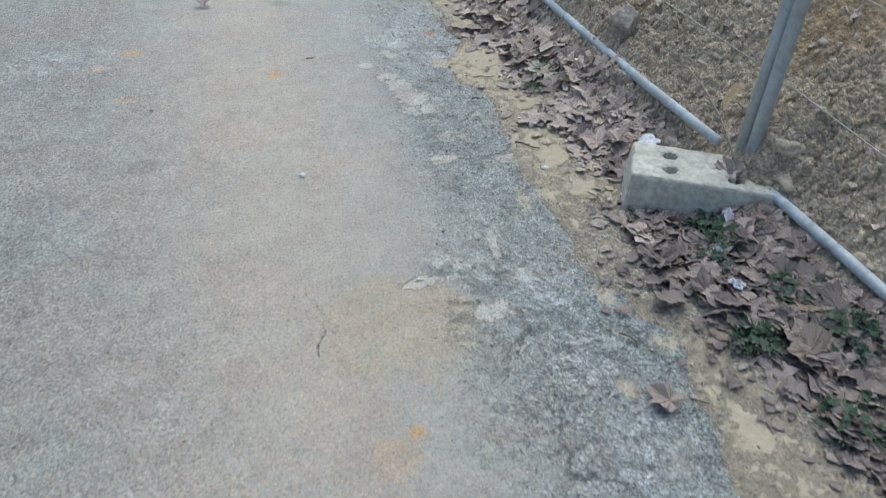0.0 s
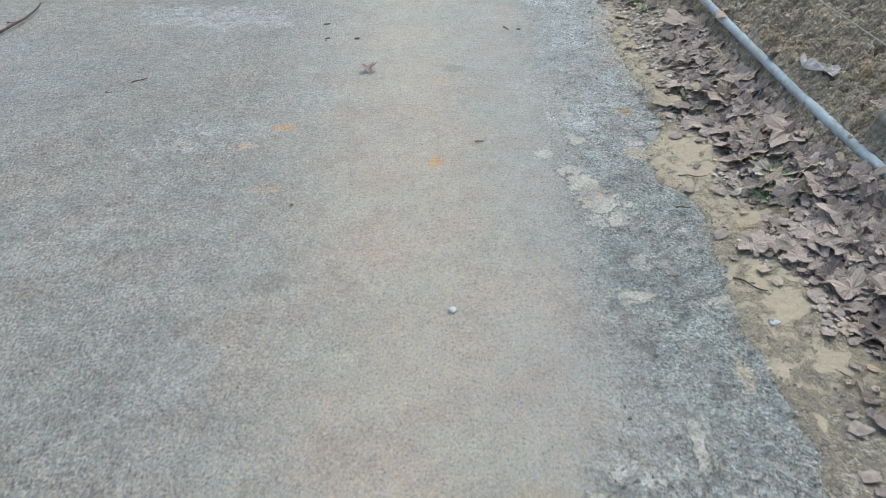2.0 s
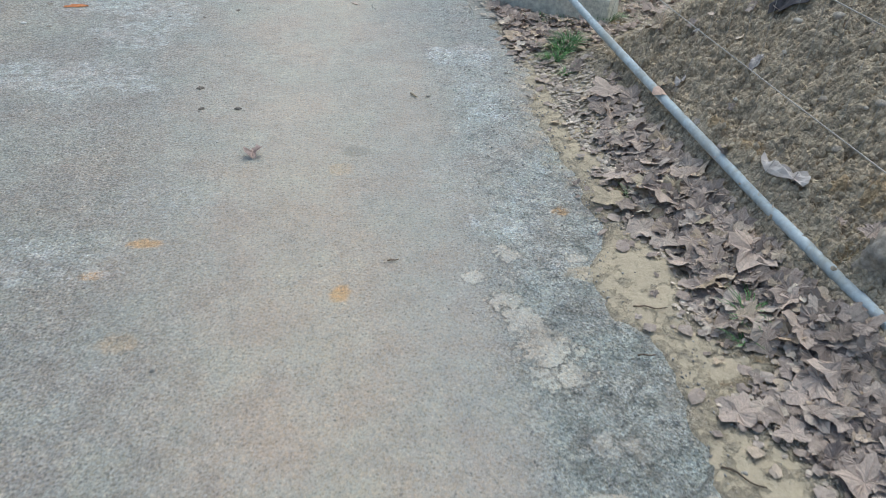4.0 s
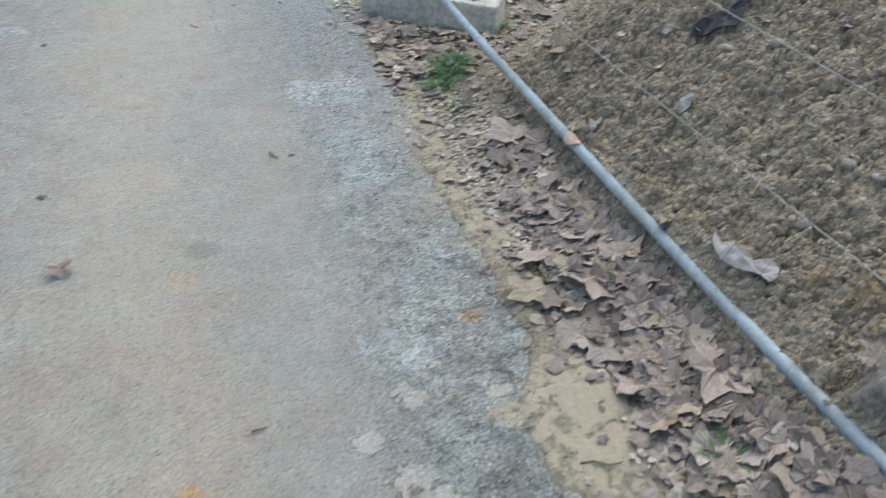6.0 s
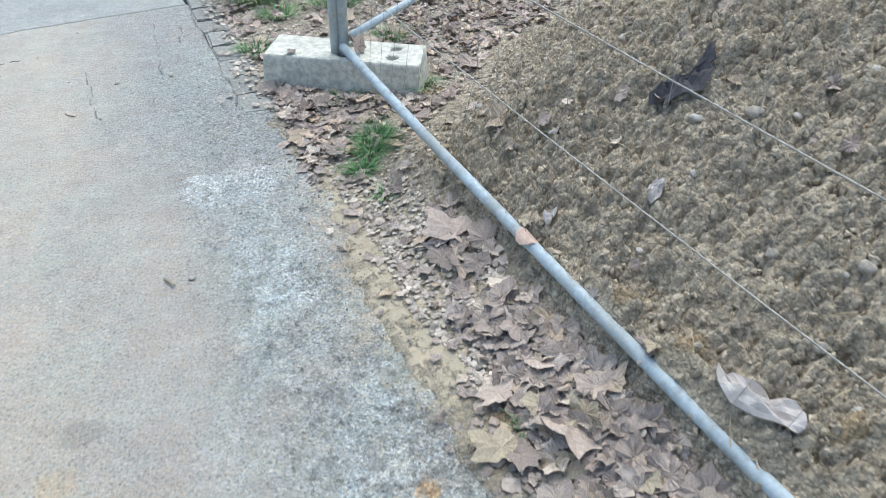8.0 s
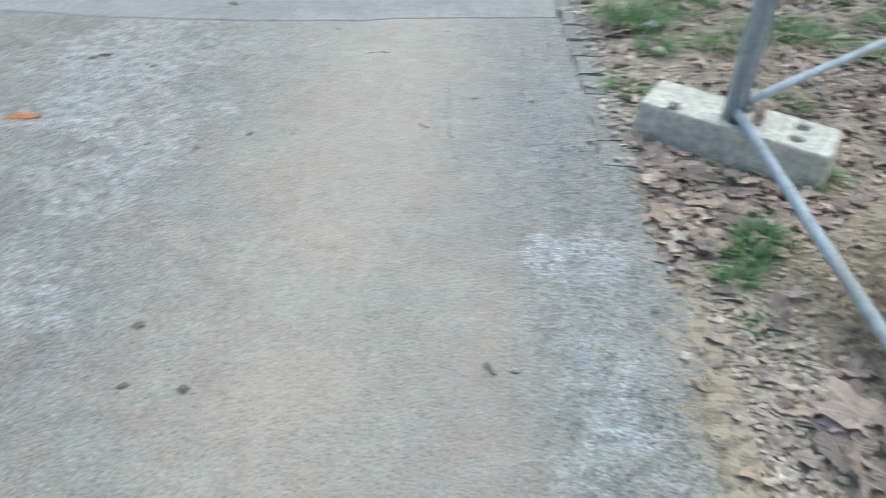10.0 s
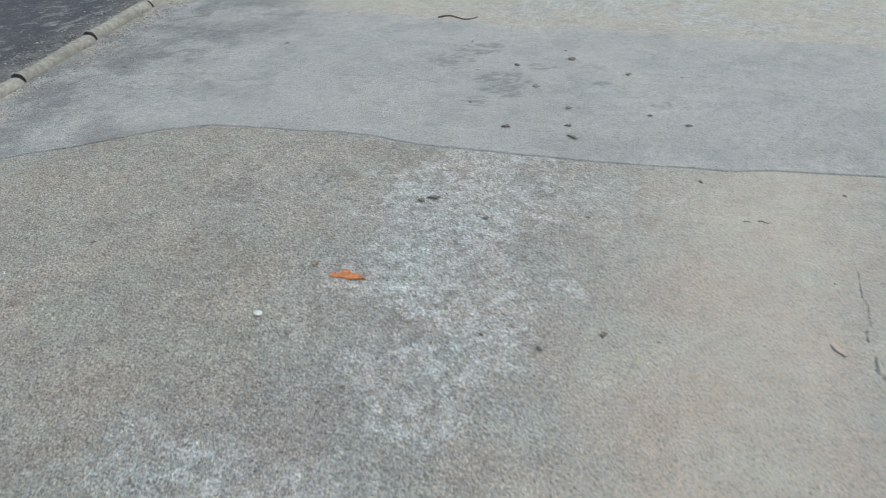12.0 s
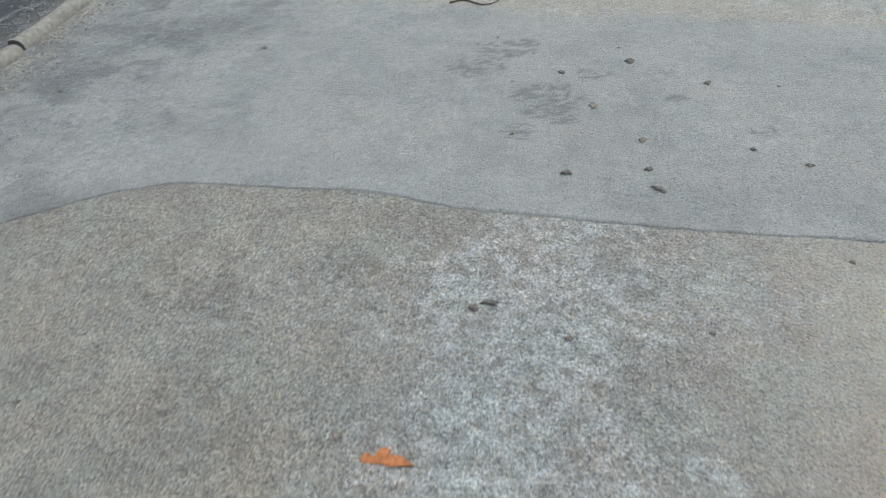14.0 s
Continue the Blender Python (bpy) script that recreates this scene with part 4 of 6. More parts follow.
def tar_colour(X, Y):
    d = -3.735 - 0.14 * (Y - 6.86) - X
    n = fbm(X, Y, 9, 291, 4, 0.65)
    rgb = over(np.zeros(X.shape + (3,)) + np.array((0.060, 0.062, 0.068)), 0.9 * step(0.42, 0.05, d + 0.5 * (n - 0.5)), (0.22, 0.21, 0.19))
    rgb = over(rgb, 0.7 * step(0.64, 0.7, n) * step(1.2, 0.4, d), (0.40, 0.39, 0.37))
    return rgb, {"coarse": 0.9 + 0 * X}


tar_road = grid_mesh("tar_road", np.concatenate([np.linspace(-10, -5.2, 30), np.linspace(-5.17, -3.0, 75)]), np.linspace(-4, 16, 400), lambda X, Y: -0.035 + 0.012 * (fbm(X, Y, 3, 270, 3) - 0.5), ASPHALT, tar_colour,
                     keep=lambda X, Y: X < -3.695 - 0.14 * (Y - 6.86))
tagged(tar_road, "dark asphalt road with gritty edge beyond the kerb", "road", kind="structure")


# ---- concrete fence feet ----
def foot_mesh(first, material, length=0.664, width=0.243, height=0.145):
    """A fence foot: long block with battered sides, softened edges and pairs of round sockets sunk in its top."""
    holes = [(-0.20, 0.045), (-0.20, -0.045), (0.0, 0.05), (0.0, -0.05), (0.20, 0.045), (0.20, -0.045)][first:]
    r = 0.021
    bm = bmesh.new()
    # the top is a fine sheet with the sockets pressed in; rounded edges and battered sides follow as rings
    half_x, half_y = length / 2 - 0.022, width * 0.465 - 0.013
    nx, ny = 110, 34
    rows = []
    for j in range(ny + 1):
        row = []
        for i in range(nx + 1):
            x, y = -half_x + 2 * half_x * i / nx, -half_y + 2 * half_y * j / ny
            z = height + 0.0015 * noise.noise(Vector((x * 18, y * 18, 3)))
            if min(i, j, nx - i, ny - j) > 0:
                for hx_, hy_ in holes:
                    d = math.hypot(x - hx_, y - hy_)
                    if d < r:
                        z -= 0.05
                    elif d < r + 0.006:
                        z -= 0.004
            row.append(bm.verts.new((x, y, z)))
        rows.append(row)
    for j in range(ny):
        for i in range(nx):
            bm.faces.new((rows[j][i], rows[j][i + 1], rows[j + 1][i + 1], rows[j + 1][i]))
    loop = rows[0] + [rows[j][nx] for j in range(1, ny)] + rows[ny][::-1] + [rows[j][0] for j in range(ny - 1, 0, -1)]
    flat = [v.co.copy() for v in loop]
    for out, drop in ((0.005, 0.001), (0.009, 0.005), (0.0115, 0.012), (0.0145, 0.04), (0.017, 0.08), (0.021, 0.125), (0.019, height)):
        ring = []
        for p in flat:
            corner = 0.75 if abs(p.x) > half_x - 0.004 and abs(p.y) > half_y - 0.004 else 1.0
            q = Vector((p.x, p.y, height - drop))
            q.x += out * corner * max(-1.0, min(1.0, (p.x / half_x) ** 31 * 1.0))
            q.y += out * corner * max(-1.0, min(1.0, (p.y / half_y) ** 31 * 1.0))
            wear = 0.004 * noise.noise(q * 16) + 0.0008 * noise.noise(q * 60) + (0.006 * min(0, noise.noise(q * 25 + Vector((7, 0, 0))) + 0.15) if 0.004 < drop < 0.02 else 0)
            q += Vector((q.x * 0.3, q.y, 0)).normalized() * wear
            ring.append(bm.verts.new(q))
        n = len(ring)
        for k in range(n):
            bm.faces.new((loop[(k + 1) % n], loop[k], ring[k], ring[(k + 1) % n]))
        loop = ring
    bmesh.ops.recalc_face_normals(bm, faces=list(bm.faces))
    return solid(bm, material, "fence_foot", smooth=False)


foot_data = [foot_mesh(0, OLD_CONCRETE), foot_mesh(2, CONCRETE)]
POST_A, POST_B = Vector((1.552, 1.758, 0)), Vector((1.30, 5.31, 0))
FEET = [(1.502, 1.718, 0.004, 0, 0, -25, "grey concrete fence foot half buried in soil"), (1.318, 5.32, 0.004, 0.5, 0.6, -31, "pale concrete fence foot on the paver edge"),
        (4.10, 6.46, 0.0, 0, 0, -35, "pale concrete fence foot on leafy ground"),
        (4.04, 7.43, 0.0, 0, 0, -20, "pale concrete fence foot on leafy ground"), (1.66, -1.64, 0.0, 0, 0, 10, "pale concrete fence foot on leafy ground")]
for x, y, z, rx, ry, rz, label in FEET:
    f = new("concrete_block", foot_data[1 if x == 1.318 else 0])
    f.matrix_world = pose(x, y, z - 0.004, rx, ry, rz)
    tagged(f, label, "fence foot", "concrete fence feet")


# ---- mobile fence panels ----
def smooth_line(points, n):
    """Points along a soft curve through the given ones."""
    p = np.array(points, float)
    t = np.r_[0, np.cumsum(np.linalg.norm(np.diff(p, axis=0), axis=1))]
    at = np.linspace(0, t[-1], n)
    out = np.stack([np.interp(at, t, p[:, k]) for k in range(3)], 1)
    for _ in range(3):
        out[1:-1] = 0.25 * out[:-2] + 0.5 * out[1:-1] + 0.25 * out[2:]
    return [tuple(q) for q in out]


def fence_panel(start, end, rail, label, side=0.0):
    """A steel panel: two end posts, bottom and top rail, a welded mesh of thin wires."""
    panel = new("mobile_fence")
    panel.location = (start.x, start.y, 0)
    bpy.context.view_layer.update()
    local = lambda q: (q[0] - start.x, q[1] - start.y, q[2])
    along = (end - start).normalized()
    off = Vector((-along.y, along.x, 0)) * side
    a, b = start + along * 0.021 + off, end - along * 0.021 + off
    rail = [(q[0] + off.x, q[1] + off.y, q[2]) for q in rail]
    bar("post", [local((a.x, a.y, 0.05)), local((a.x, a.y, 2.0))], 0.021, ZINC, panel, 14)
    bar("post", [local((b.x, b.y, 0.05)), local((b.x, b.y, 2.0))], 0.021, ZINC, panel, 14)
    bar("bottom_rail", [local(q) for q in rail], 0.0172, ZINC, panel, 12, "weathered blue-grey steel tube")
    bar("top_rail", [local((a.x, a.y, 1.985)), local((b.x, b.y, 1.985))], 0.0185, ZINC, panel, 12)
    span = math.hypot(b.x - a.x, b.y - a.y)
    ry_ = np.array(rail)
    reach = np.linspace(0, 1, len(rail))
    at = lambda u, k: float(np.interp(u, reach, ry_[:, k]))
    for z in (0.462, 0.772, 1.08, 1.39, 1.70):
        pts = []
        for i in range(13):
            u = i / 12
            pts.append(local((a.x + (b.x - a.x) * u, a.y + (b.y - a.y) * u, z - 0.012 * math.sin(math.pi * u))))
        bar("horizontal_wire", pts, 0.0020, WIRE, panel, 6)
    n = int(span / 0.105)
    for i in range(1, n):
        u = i / n
        x0, y0, z0 = at(u, 0), at(u, 1), at(u, 2)
        x1, y1 = a.x + (b.x - a.x) * u, a.y + (b.y - a.y) * u
        bar("vertical_wire", [local((x0, y0, z0 + 0.012)), local((x1, y1, 0.5)), local((x1, y1, 1.985))], 0.0007, WIRE, panel, 5)
    return tagged(panel, label, "fence", "mobile fence panels")


fence_panel(POST_B, POST_A, smooth_line(RAIL, 40), "galvanised mobile fence panel bent outwards, its rail sunk in soil")
near_end = Vector((1.66, -1.66, 0))
fence_panel(POST_A + Vector((0.004, -0.002, 0)), near_end, smooth_line([(1.555, 1.735, 0.135), (1.58, 1.5, 0.13), (1.62, 1.15, 0.12), (1.64, 0.2, 0.12), (1.66, -1.62, 0.12)], 30),
            "galvanised mobile fence panel standing in front of the soil")
far_end = Vector((4.05, 7.44, 0))
fence_panel(POST_B + Vector((-0.046, -0.018, 0)), far_end, smooth_line([(1.33, 5.345, 0.18), (2.4, 6.18, 0.19), (4.0, 7.41, 0.19)], 12), "galvanised mobile fence panel across leafy ground")


# ---- leaves ----
def leaf_shape(seed, curl, n=30):
    """A palmate leaf, one unit across: pointed lobes, torn margins, crumpled folds along the veins and a stalk."""
    rng = random.Random(seed)
    phase, fold, bend = rng.uniform(0, 6.28), rng.uniform(-0.5, 0.9) * curl, rng.uniform(-0.5, 0.8) * curl
    tears = [(rng.choice((0.0, 0.3, 0.5, 0.65)), rng.uniform(0, 360)) for _ in range(2)]
    curl *= 1.25
    lobes = [(90, 0.60), (38, 0.54), (142, 0.54), (-14, 0.42), (194, 0.42)]
    lobes = [(a + rng.uniform(-9, 9), r * rng.uniform(0.8, 1.12), rng.uniform(44, 64)) for a, r in lobes]
    outline = []
    for k in range(n):
        a = -90 + 360 * (k + 0.5) / n
        r = 0.26 if abs(a + 90) < 20 or a > 250 else 0.36
        for la, lr, w in lobes:
            gap = abs((a - la + 180) % 360 - 180)
            r = max(r, lr * max(0.0, 1 - (gap / w) ** 1.15))
        for torn, torn_at in tears:
            away = abs((a - torn_at + 180) % 360 - 180)
            r *= 1 - torn * max(0.0, 1 - away / 60)
        r *= 1 + rng.uniform(-0.13, 0.10)
        outline.append((radians(a) + rng.uniform(-0.05, 0.05), r))
    verts, faces = [(0, 0, 0)], []
    for q in (0.5, 1.0):
        for k, (a, r) in enumerate(outline):
            rr = r if q == 1 else (0.45 * r + 0.13) * 0.62
            x, y = rr * math.cos(a), rr * math.sin(a)
            vein = 0.04 * curl * rr * math.cos(5 * (a - radians(90)) * 1.4)
            z = fold * abs(x) * 0.8 + bend * y * y * 1.1 + 0.22 * curl * rr * math.sin(3 * a + phase) - vein + curl * rng.uniform(-0.045, 0.045)
            verts.append((x, y, z))
    for k in range(n):
        j = (k + 1) % n
        faces.append((0, 1 + k, 1 + j))
        faces.append((1 + k, 1 + n + k, 1 + n + j, 1 + j))
    s = len(verts)
    verts += [(-0.008, -0.02, 0.004), (0.008, -0.02, 0.004), (0.03, -0.42, 0.10 * curl), (0.042, -0.42, 0.10 * curl)]
    faces.append((s, s + 1, s + 3, s + 2))
    return verts, faces


SHAPES = [leaf_shape(k, c) for k, c in enumerate((0.22, 0.32, 0.5, 0.4, 0.6, 0.28, 0.7, 0.5, 0.85, 0.55, 0.42, 0.5, 0.75, 0.38))]
leaf_meshes = [mesh_from("leaf", v, f, LEAF, smooth=False) for v, f in SHAPES]
damp_meshes = [mesh_from("leaf", v, f, DAMP_LEAF, smooth=False) for v, f in SHAPES]
bits = random.Random(5)


def lie(x, y, lift, tilt, rng, surface=land):
    """A pose on the ground that follows its slope, turned at random."""
    e = 0.03
    z = surface(x, y)
    nrm = Vector((surface(x - e, y) - surface(x + e, y), surface(x, y - e) - surface(x, y + e), 2 * e)).normalized()
    q = Vector((0, 0, 1)).rotation_difference(nrm).to_matrix().to_4x4()
    return Matrix.Translation((x, y, z + lift)) @ q @ pose(0, 0, 0, rng.uniform(-tilt, tilt), rng.uniform(-tilt, tilt), rng.uniform(0, 360))


EDGE = edge_x(LAND_Y).tolist()


LEAVES_FROM = leaf_x(LAND_Y).tolist()


def lookup_leaf(y):
    return LEAVES_FROM[int(min(max((y + 4) / 0.02, 0), len(LEAVES_FROM) - 1))]


def lookup_edge(y):
    return EDGE[int(min(max((y + 4) / 0.02, 0), len(EDGE) - 1))]


RAIL_AT = np.interp(LAND_Y, [-1.6, 0.2, 1.15, 1.5] + [p[1] for p in RAIL][::-1], [1.66, 1.64, 1.62, 1.575] + [p[0] for p in RAIL][::-1]).tolist()


def rest(x, y, lift):
    """A pose on the ground that follows its slope."""
    e = 0.05
    nrm = Vector((land(x - e, y) - land(x + e, y), land(x, y - e) - land(x, y + e), 2 * e)).normalized()
    return Matrix.Translation((x, y, land(x, y) + lift)) @ Vector((0, 0, 1)).rotation_difference(nrm).to_matrix().to_4x4()


def rail_x(y):
    return RAIL_AT[int(min(max((y + 4) / 0.02, 0), len(EDGE) - 1))]


BASINS = [(1.05, 2.12, 0.075, 0.12), (1.0, 2.95, 0.09, 0.12), (0.98, 2.80, 0.06, 0.08), (1.08, 1.89, 0.08, 0.05), (1.10, 0.84, 0.05, 0.10)]


def swept(x, y, rng):
    """True where wind-blown sand lies bare."""
    return rng.random() < 0.75 and any(((x - cx) / rx) ** 2 + ((y - cy) / ry) ** 2 < 1 for cx, cy, rx, ry in BASINS)


def verge_spot(rng):
    """A place in the drift of leaves between asphalt and fence."""
    while True:
        y = rng.uniform(-0.6, 4.75)
        u = rng.random()
        e = lookup_leaf(y) + 0.02
        far = rail_x(y) - 0.045
        x = e + (far - e) * (u ** 0.85)
        thin = 0.16 if y > 3.75 else 1.0
        bald = 1.0 - 0.75 * math.exp(-((x - 1.2) ** 2 + (y - 4.35) ** 2) / 0.06)
        green = math.hypot(x - 1.20, (y - 4.66) * 0.6) < 0.10
        if rng.random() < thin * bald * (0.45 if u < 0.1 else 1.0) and not green and not swept(x, y, rng):
            return x, y


def flat_spot(rng):
    """A place on the leafy ground past the end of the heap."""
    while True:
        x, y = 0.985 + 3.6 * rng.random() ** 1.3, rng.uniform(4.7, 9.0)
        if lookup(INSIDE, x, y) < 0.08 and not (abs(x - 1.32) < 0.36 and abs(y - 5.32 + 0.6 * (x - 1.32)) < 0.15):
            if rng.random() < (0.5 + 0.5 * math.sin(3.1 * x + 1) * math.sin(2.3 * y)) * (1.0 if y < 7.2 else 0.6) * (0.45 if x < 1.6 and y > 5.5 else 1.0) + (0.2 if y > 5.2 else -0.1):
                return x, y


def joined(name, pieces, material, smooth=False):
    """One mesh of many pieces: (vertices, faces, matrix)."""
    verts, faces = [], []
    for v, f, m in pieces:
        base = len(verts)
        verts.extend([tuple(m @ Vector(p)) for p in v])
        faces.extend([tuple(base + i for i in q) for q in f])
    return new(name, mesh_from(name, verts, faces, material, smooth))


dry, damp, bleached = [], [], []
for k in range(2300):
    x, y = verge_spot(bits)
    s = bits.choice((0.03, 0.04, 0.055, 0.07, 0.085, 0.11))
    if y < 1.75:
        s *= 1.2
    if x < lookup_leaf(y) + 0.06:
        s *= 0.6
    (damp if y < 1.7 + 0.8 * bits.random() else dry).append((*bits.choice(SHAPES), lie(x, y, bits.uniform(0.002, 0.02), 20, bits) @ Matrix.Diagonal((s, s, 0.85 * s, 1))))
for k in range(5200):
    x, y = flat_spot(bits)
    s = bits.choice((0.028, 0.04, 0.055, 0.08))
    (bleached if k % 5 and y < 6.3 else dry).append((*bits.choice(SHAPES), lie(x, y, bits.uniform(0.002, 0.018), 22, bits) @ Matrix.Scale(s, 4)))
for k in range(110):
    x, y = bits.uniform(1.35, 2.6), bits.uniform(0.6, 5.0)
    dry.append((*bits.choice(SHAPES), lie(x, y, 0.01, 20, bits) @ Matrix.Scale(bits.uniform(0.03, 0.07), 4)))
SHARDS = []
for k in range(8):
    n = bits.randrange(5, 8)
    SHARDS.append(([(math.cos(6.28 * i / n) * bits.uniform(0.3, 0.62), math.sin(6.28 * i / n) * bits.uniform(0.2, 0.5), bits.uniform(-0.07, 0.09)) for i in range(n)] + [(0, 0, bits.uniform(-0.03, 0.05))],
                   [(i, (i + 1) % n, n) for i in range(n)]))
for k in range(8200):
    x, y = verge_spot(bits) if k < 3800 else flat_spot(bits)
    if k < 250:
        x = lookup_leaf(y) + bits.gauss(0.02, 0.04)
    s = bits.uniform(0.008, 0.04)
    if swept(x, y, bits):
        continue
    (damp if y < 1.8 else dry if k < 3800 or y > 6.3 else bleached).append((*bits.choice(SHARDS), lie(x, y, bits.uniform(0.001, 0.012), 20, bits) @ Matrix.Scale(s, 4)))
for k in range(200):
    y = bits.uniform(0.7, 4.9)
    x = lookup_leaf(y) + bits.gauss(-0.02, 0.05)
    if swept(x, y, bits):
        continue
    m = lie(x, y, 0, 12, bits)
    m.translation.z = max(land(x, y), float(road_z(x, y)) - 0.002) + bits.uniform(0.003, 0.012)
    (damp if y < 1.5 else dry).append((*(bits.choice(SHAPES) if k % 3 == 0 else bits.choice(SHARDS)), m @ Matrix.Scale(bits.uniform(0.02, 0.06), 4)))
crumbs = []
for k in range(4300):
    y = bits.uniform(3.5, 6.0) if k < 3700 else bits.uniform(2.0, 3.3)
    x = lookup_leaf(y) - 0.02 + (bits.random() ** 1.2) * (rail_x(y) - lookup_leaf(y) + (-0.06 if y < 4.5 else 0.8))
    if swept(x, y, bits):
        continue
    crumbs.append((*bits.choice(SHARDS), lie(x, y, bits.uniform(0.001, 0.008), 14, bits) @ Matrix.Scale(bits.uniform(0.006, 0.026), 4)))
for k in range(420):
    y = bits.uniform(5.15, 7.6)
    x = 1.0 - abs(bits.gauss(0, 0.06))
    crumbs.append((*bits.choice(SHARDS), pose(x, y, 0.012 + 0.006 * bits.random(), bits.uniform(-20, 20), bits.uniform(-20, 20), bits.uniform(0, 360)) @ Matrix.Scale(bits.uniform(0.01, 0.04), 4)))
tagged(joined("leaf_crumbs", crumbs, CRUMB_LEAF), "pale broken leaf crumbs scattered on the soil", "leaf litter", kind="stuff")
tagged(joined("leaf_litter", dry, LITTER), "drift of small dry brown leaves along the verge", "leaf litter", kind="stuff")
tagged(joined("bleached_leaf_litter", bleached, leaf_material("bleached_leaf", "island", 1.0, (1.08, 1.05, 1.04))), "small bleached leaves strewn over the trampled ground", "leaf litter", kind="stuff")
tagged(joined("damp_leaf_litter", damp, DAMP_LITTER), "damp purple-brown leaves matted beside the asphalt", "leaf litter", kind="stuff")

for k in range(215):
    x, y = verge_spot(bits) if k < 90 else flat_spot(bits)
    s = bits.uniform(0.075, 0.14)
    wet = y < 1.7
    lf = new("leaf", (damp_meshes if wet else leaf_meshes)[bits.randrange(14)])
    lf.matrix_world = lie(x, y, bits.uniform(0.012, 0.022), 14, bits) @ Matrix.Diagonal((s, s, 0.65 * s, 1))
    tagged(lf, "damp purple-brown lobed leaf in the leaf drift" if wet else "dry brown lobed leaf lying on the leaf drift", "leaf", "fallen leaves")

BIG = [(1.03, 3.335, 0.16, 100, 0), (1.19, 3.29, 0.21, 200, 3), (1.27, 3.34, 0.14, 20, 1), (1.30, 2.885, 0.19, 130, 2), (1.13, 2.95, 0.14, 250, 1), (1.24, 4.04, 0.21, 80, 0), (1.20, 2.90, 0.12, 20, 2),
       (1.14, 1.44, 0.16, 300, 6), (1.16, 1.58, 0.13, 120, 3), (1.36, 1.03, 0.15, 30, 8), (1.30, 1.20, 0.17, 200, 4), (1.40, 0.82, 0.17, 280, 5), (1.04, 2.37, 0.13, 330, 7),
       (1.28, 2.56, 0.18, 150, 1), (1.31, 2.40, 0.16, 60, 4), (1.22, 2.14, 0.13, 10, 2), (1.21, 3.50, 0.12, 290, 5), (1.23, 3.61, 0.13, 70, 3), (1.19, 3.91, 0.11, 160, 6),
       (1.10, 1.30, 0.12, 210, 5), (1.24, 1.35, 0.13, 80, 7)]
tan_meshes = [mesh_from("leaf", v, f, TAN_LEAF, smooth=False) for v, f in SHAPES[:9]]
pale_meshes = [mesh_from("leaf", v, f, PALE_LEAF, smooth=False) for v, f in SHAPES[:9]]
for x, y, s, turn, k in BIG:
    lf = new("leaf", (damp_meshes if y < 1.5 else tan_meshes if y == 3.335 else pale_meshes)[k])
    lf.matrix_world = Matrix.Translation((x, y, land(x, y) + 0.018)) @ pose(0, 0, 0, 4, -14, turn) @ Matrix.Scale(s, 4)
    tagged(lf, "large pale brown maple leaf on top of the drift", "leaf", "fallen leaves")

for k in range(46):
    x, y = verge_spot(bits)
    if not 1.15 < y < 4.6 or x > rail_x(y) - 0.09:
        continue
    lf = new("leaf", (pale_meshes if k % 5 else tan_meshes)[bits.randrange(9)])
    lf.matrix_world = lie(x, y, 0.022, 14, bits) @ Matrix.Scale(bits.uniform(0.07, 0.14), 4)
    tagged(lf, "pale dry leaf lying on top of the drift", "leaf", "fallen leaves")
for x, y, z, s, rx, ry, turn, k in ((1.345, 5.262, 0.175, 0.13, 50, 20, 40, 2), (1.10, 5.36, 0.160, 0.06, 0, 8, 100, 4), (1.47, 2.68, 0.31, 0.10, 10, -20, 60, 1)):
    lf = new("leaf", leaf_meshes[k])
    lf.matrix_world = pose(x, y, z, rx, ry, turn) @ Matrix.Scale(s, 4)
    tagged(lf, "brown leaf lying on grey concrete or stone", "leaf", "fallen leaves")
lone = new("leaf", mesh_from("leaf", *SHAPES[8], grain_material("red_brown_leaf", (0.52, 0.405, 0.355), 40, 0.05, 0.75, 0.4, dark=0.6), smooth=False))
lone.matrix_world = pose(-0.19, 3.735, 0.014, 0, 0, 195) @ Matrix.Diagonal((0.085, 0.075, 0.11, 1))
tagged(lone, "curled red-brown leaf lying alone on the asphalt", "leaf", "fallen leaves")


def draped_leaf(y, length, reach, seed):
    """A wet leaf stuck over the round rail, its rim uneven and lifting on one side."""
    r = 0.0185
    x0, z0 = np.interp(y, [p[1] for p in RAIL][::-1], [p[0] for p in RAIL][::-1]), np.interp(y, [p[1] for p in RAIL][::-1], [p[2] for p in RAIL][::-1])
    rng = random.Random(seed)
    verts, faces = [], []
    for i in range(9):
        end = length * (0.5 - 0.28 * abs(i / 4 - 1) ** 2 + rng.uniform(-0.08, 0.05))
        for j in range(5):
            a = radians(90 + reach * (i / 4 - 1))
            lift = r + (0.012 * (i / 8) ** 3) + rng.uniform(0, 0.0015)
            verts.append((float(x0) + math.cos(a) * lift, y + end * (j / 2 - 1), float(z0) + math.sin(a) * lift))
    for i in range(8):
        for j in range(4):
            a = i * 5 + j
            faces.append((a, a + 1, a + 6, a + 5))
    m = len(verts)
    inner = [(v[0], v[1], v[2] - 0.0012) for v in verts]
    ob = new("leaf", mesh_from("leaf", verts + inner, faces + [tuple(q + m for q in f[::-1]) for f in faces], RUSSET, False))
    return tagged(ob, "russet leaf draped over the fence's bottom rail", "leaf", "fallen leaves")


draped_leaf(3.80, 0.075, 80, 4)
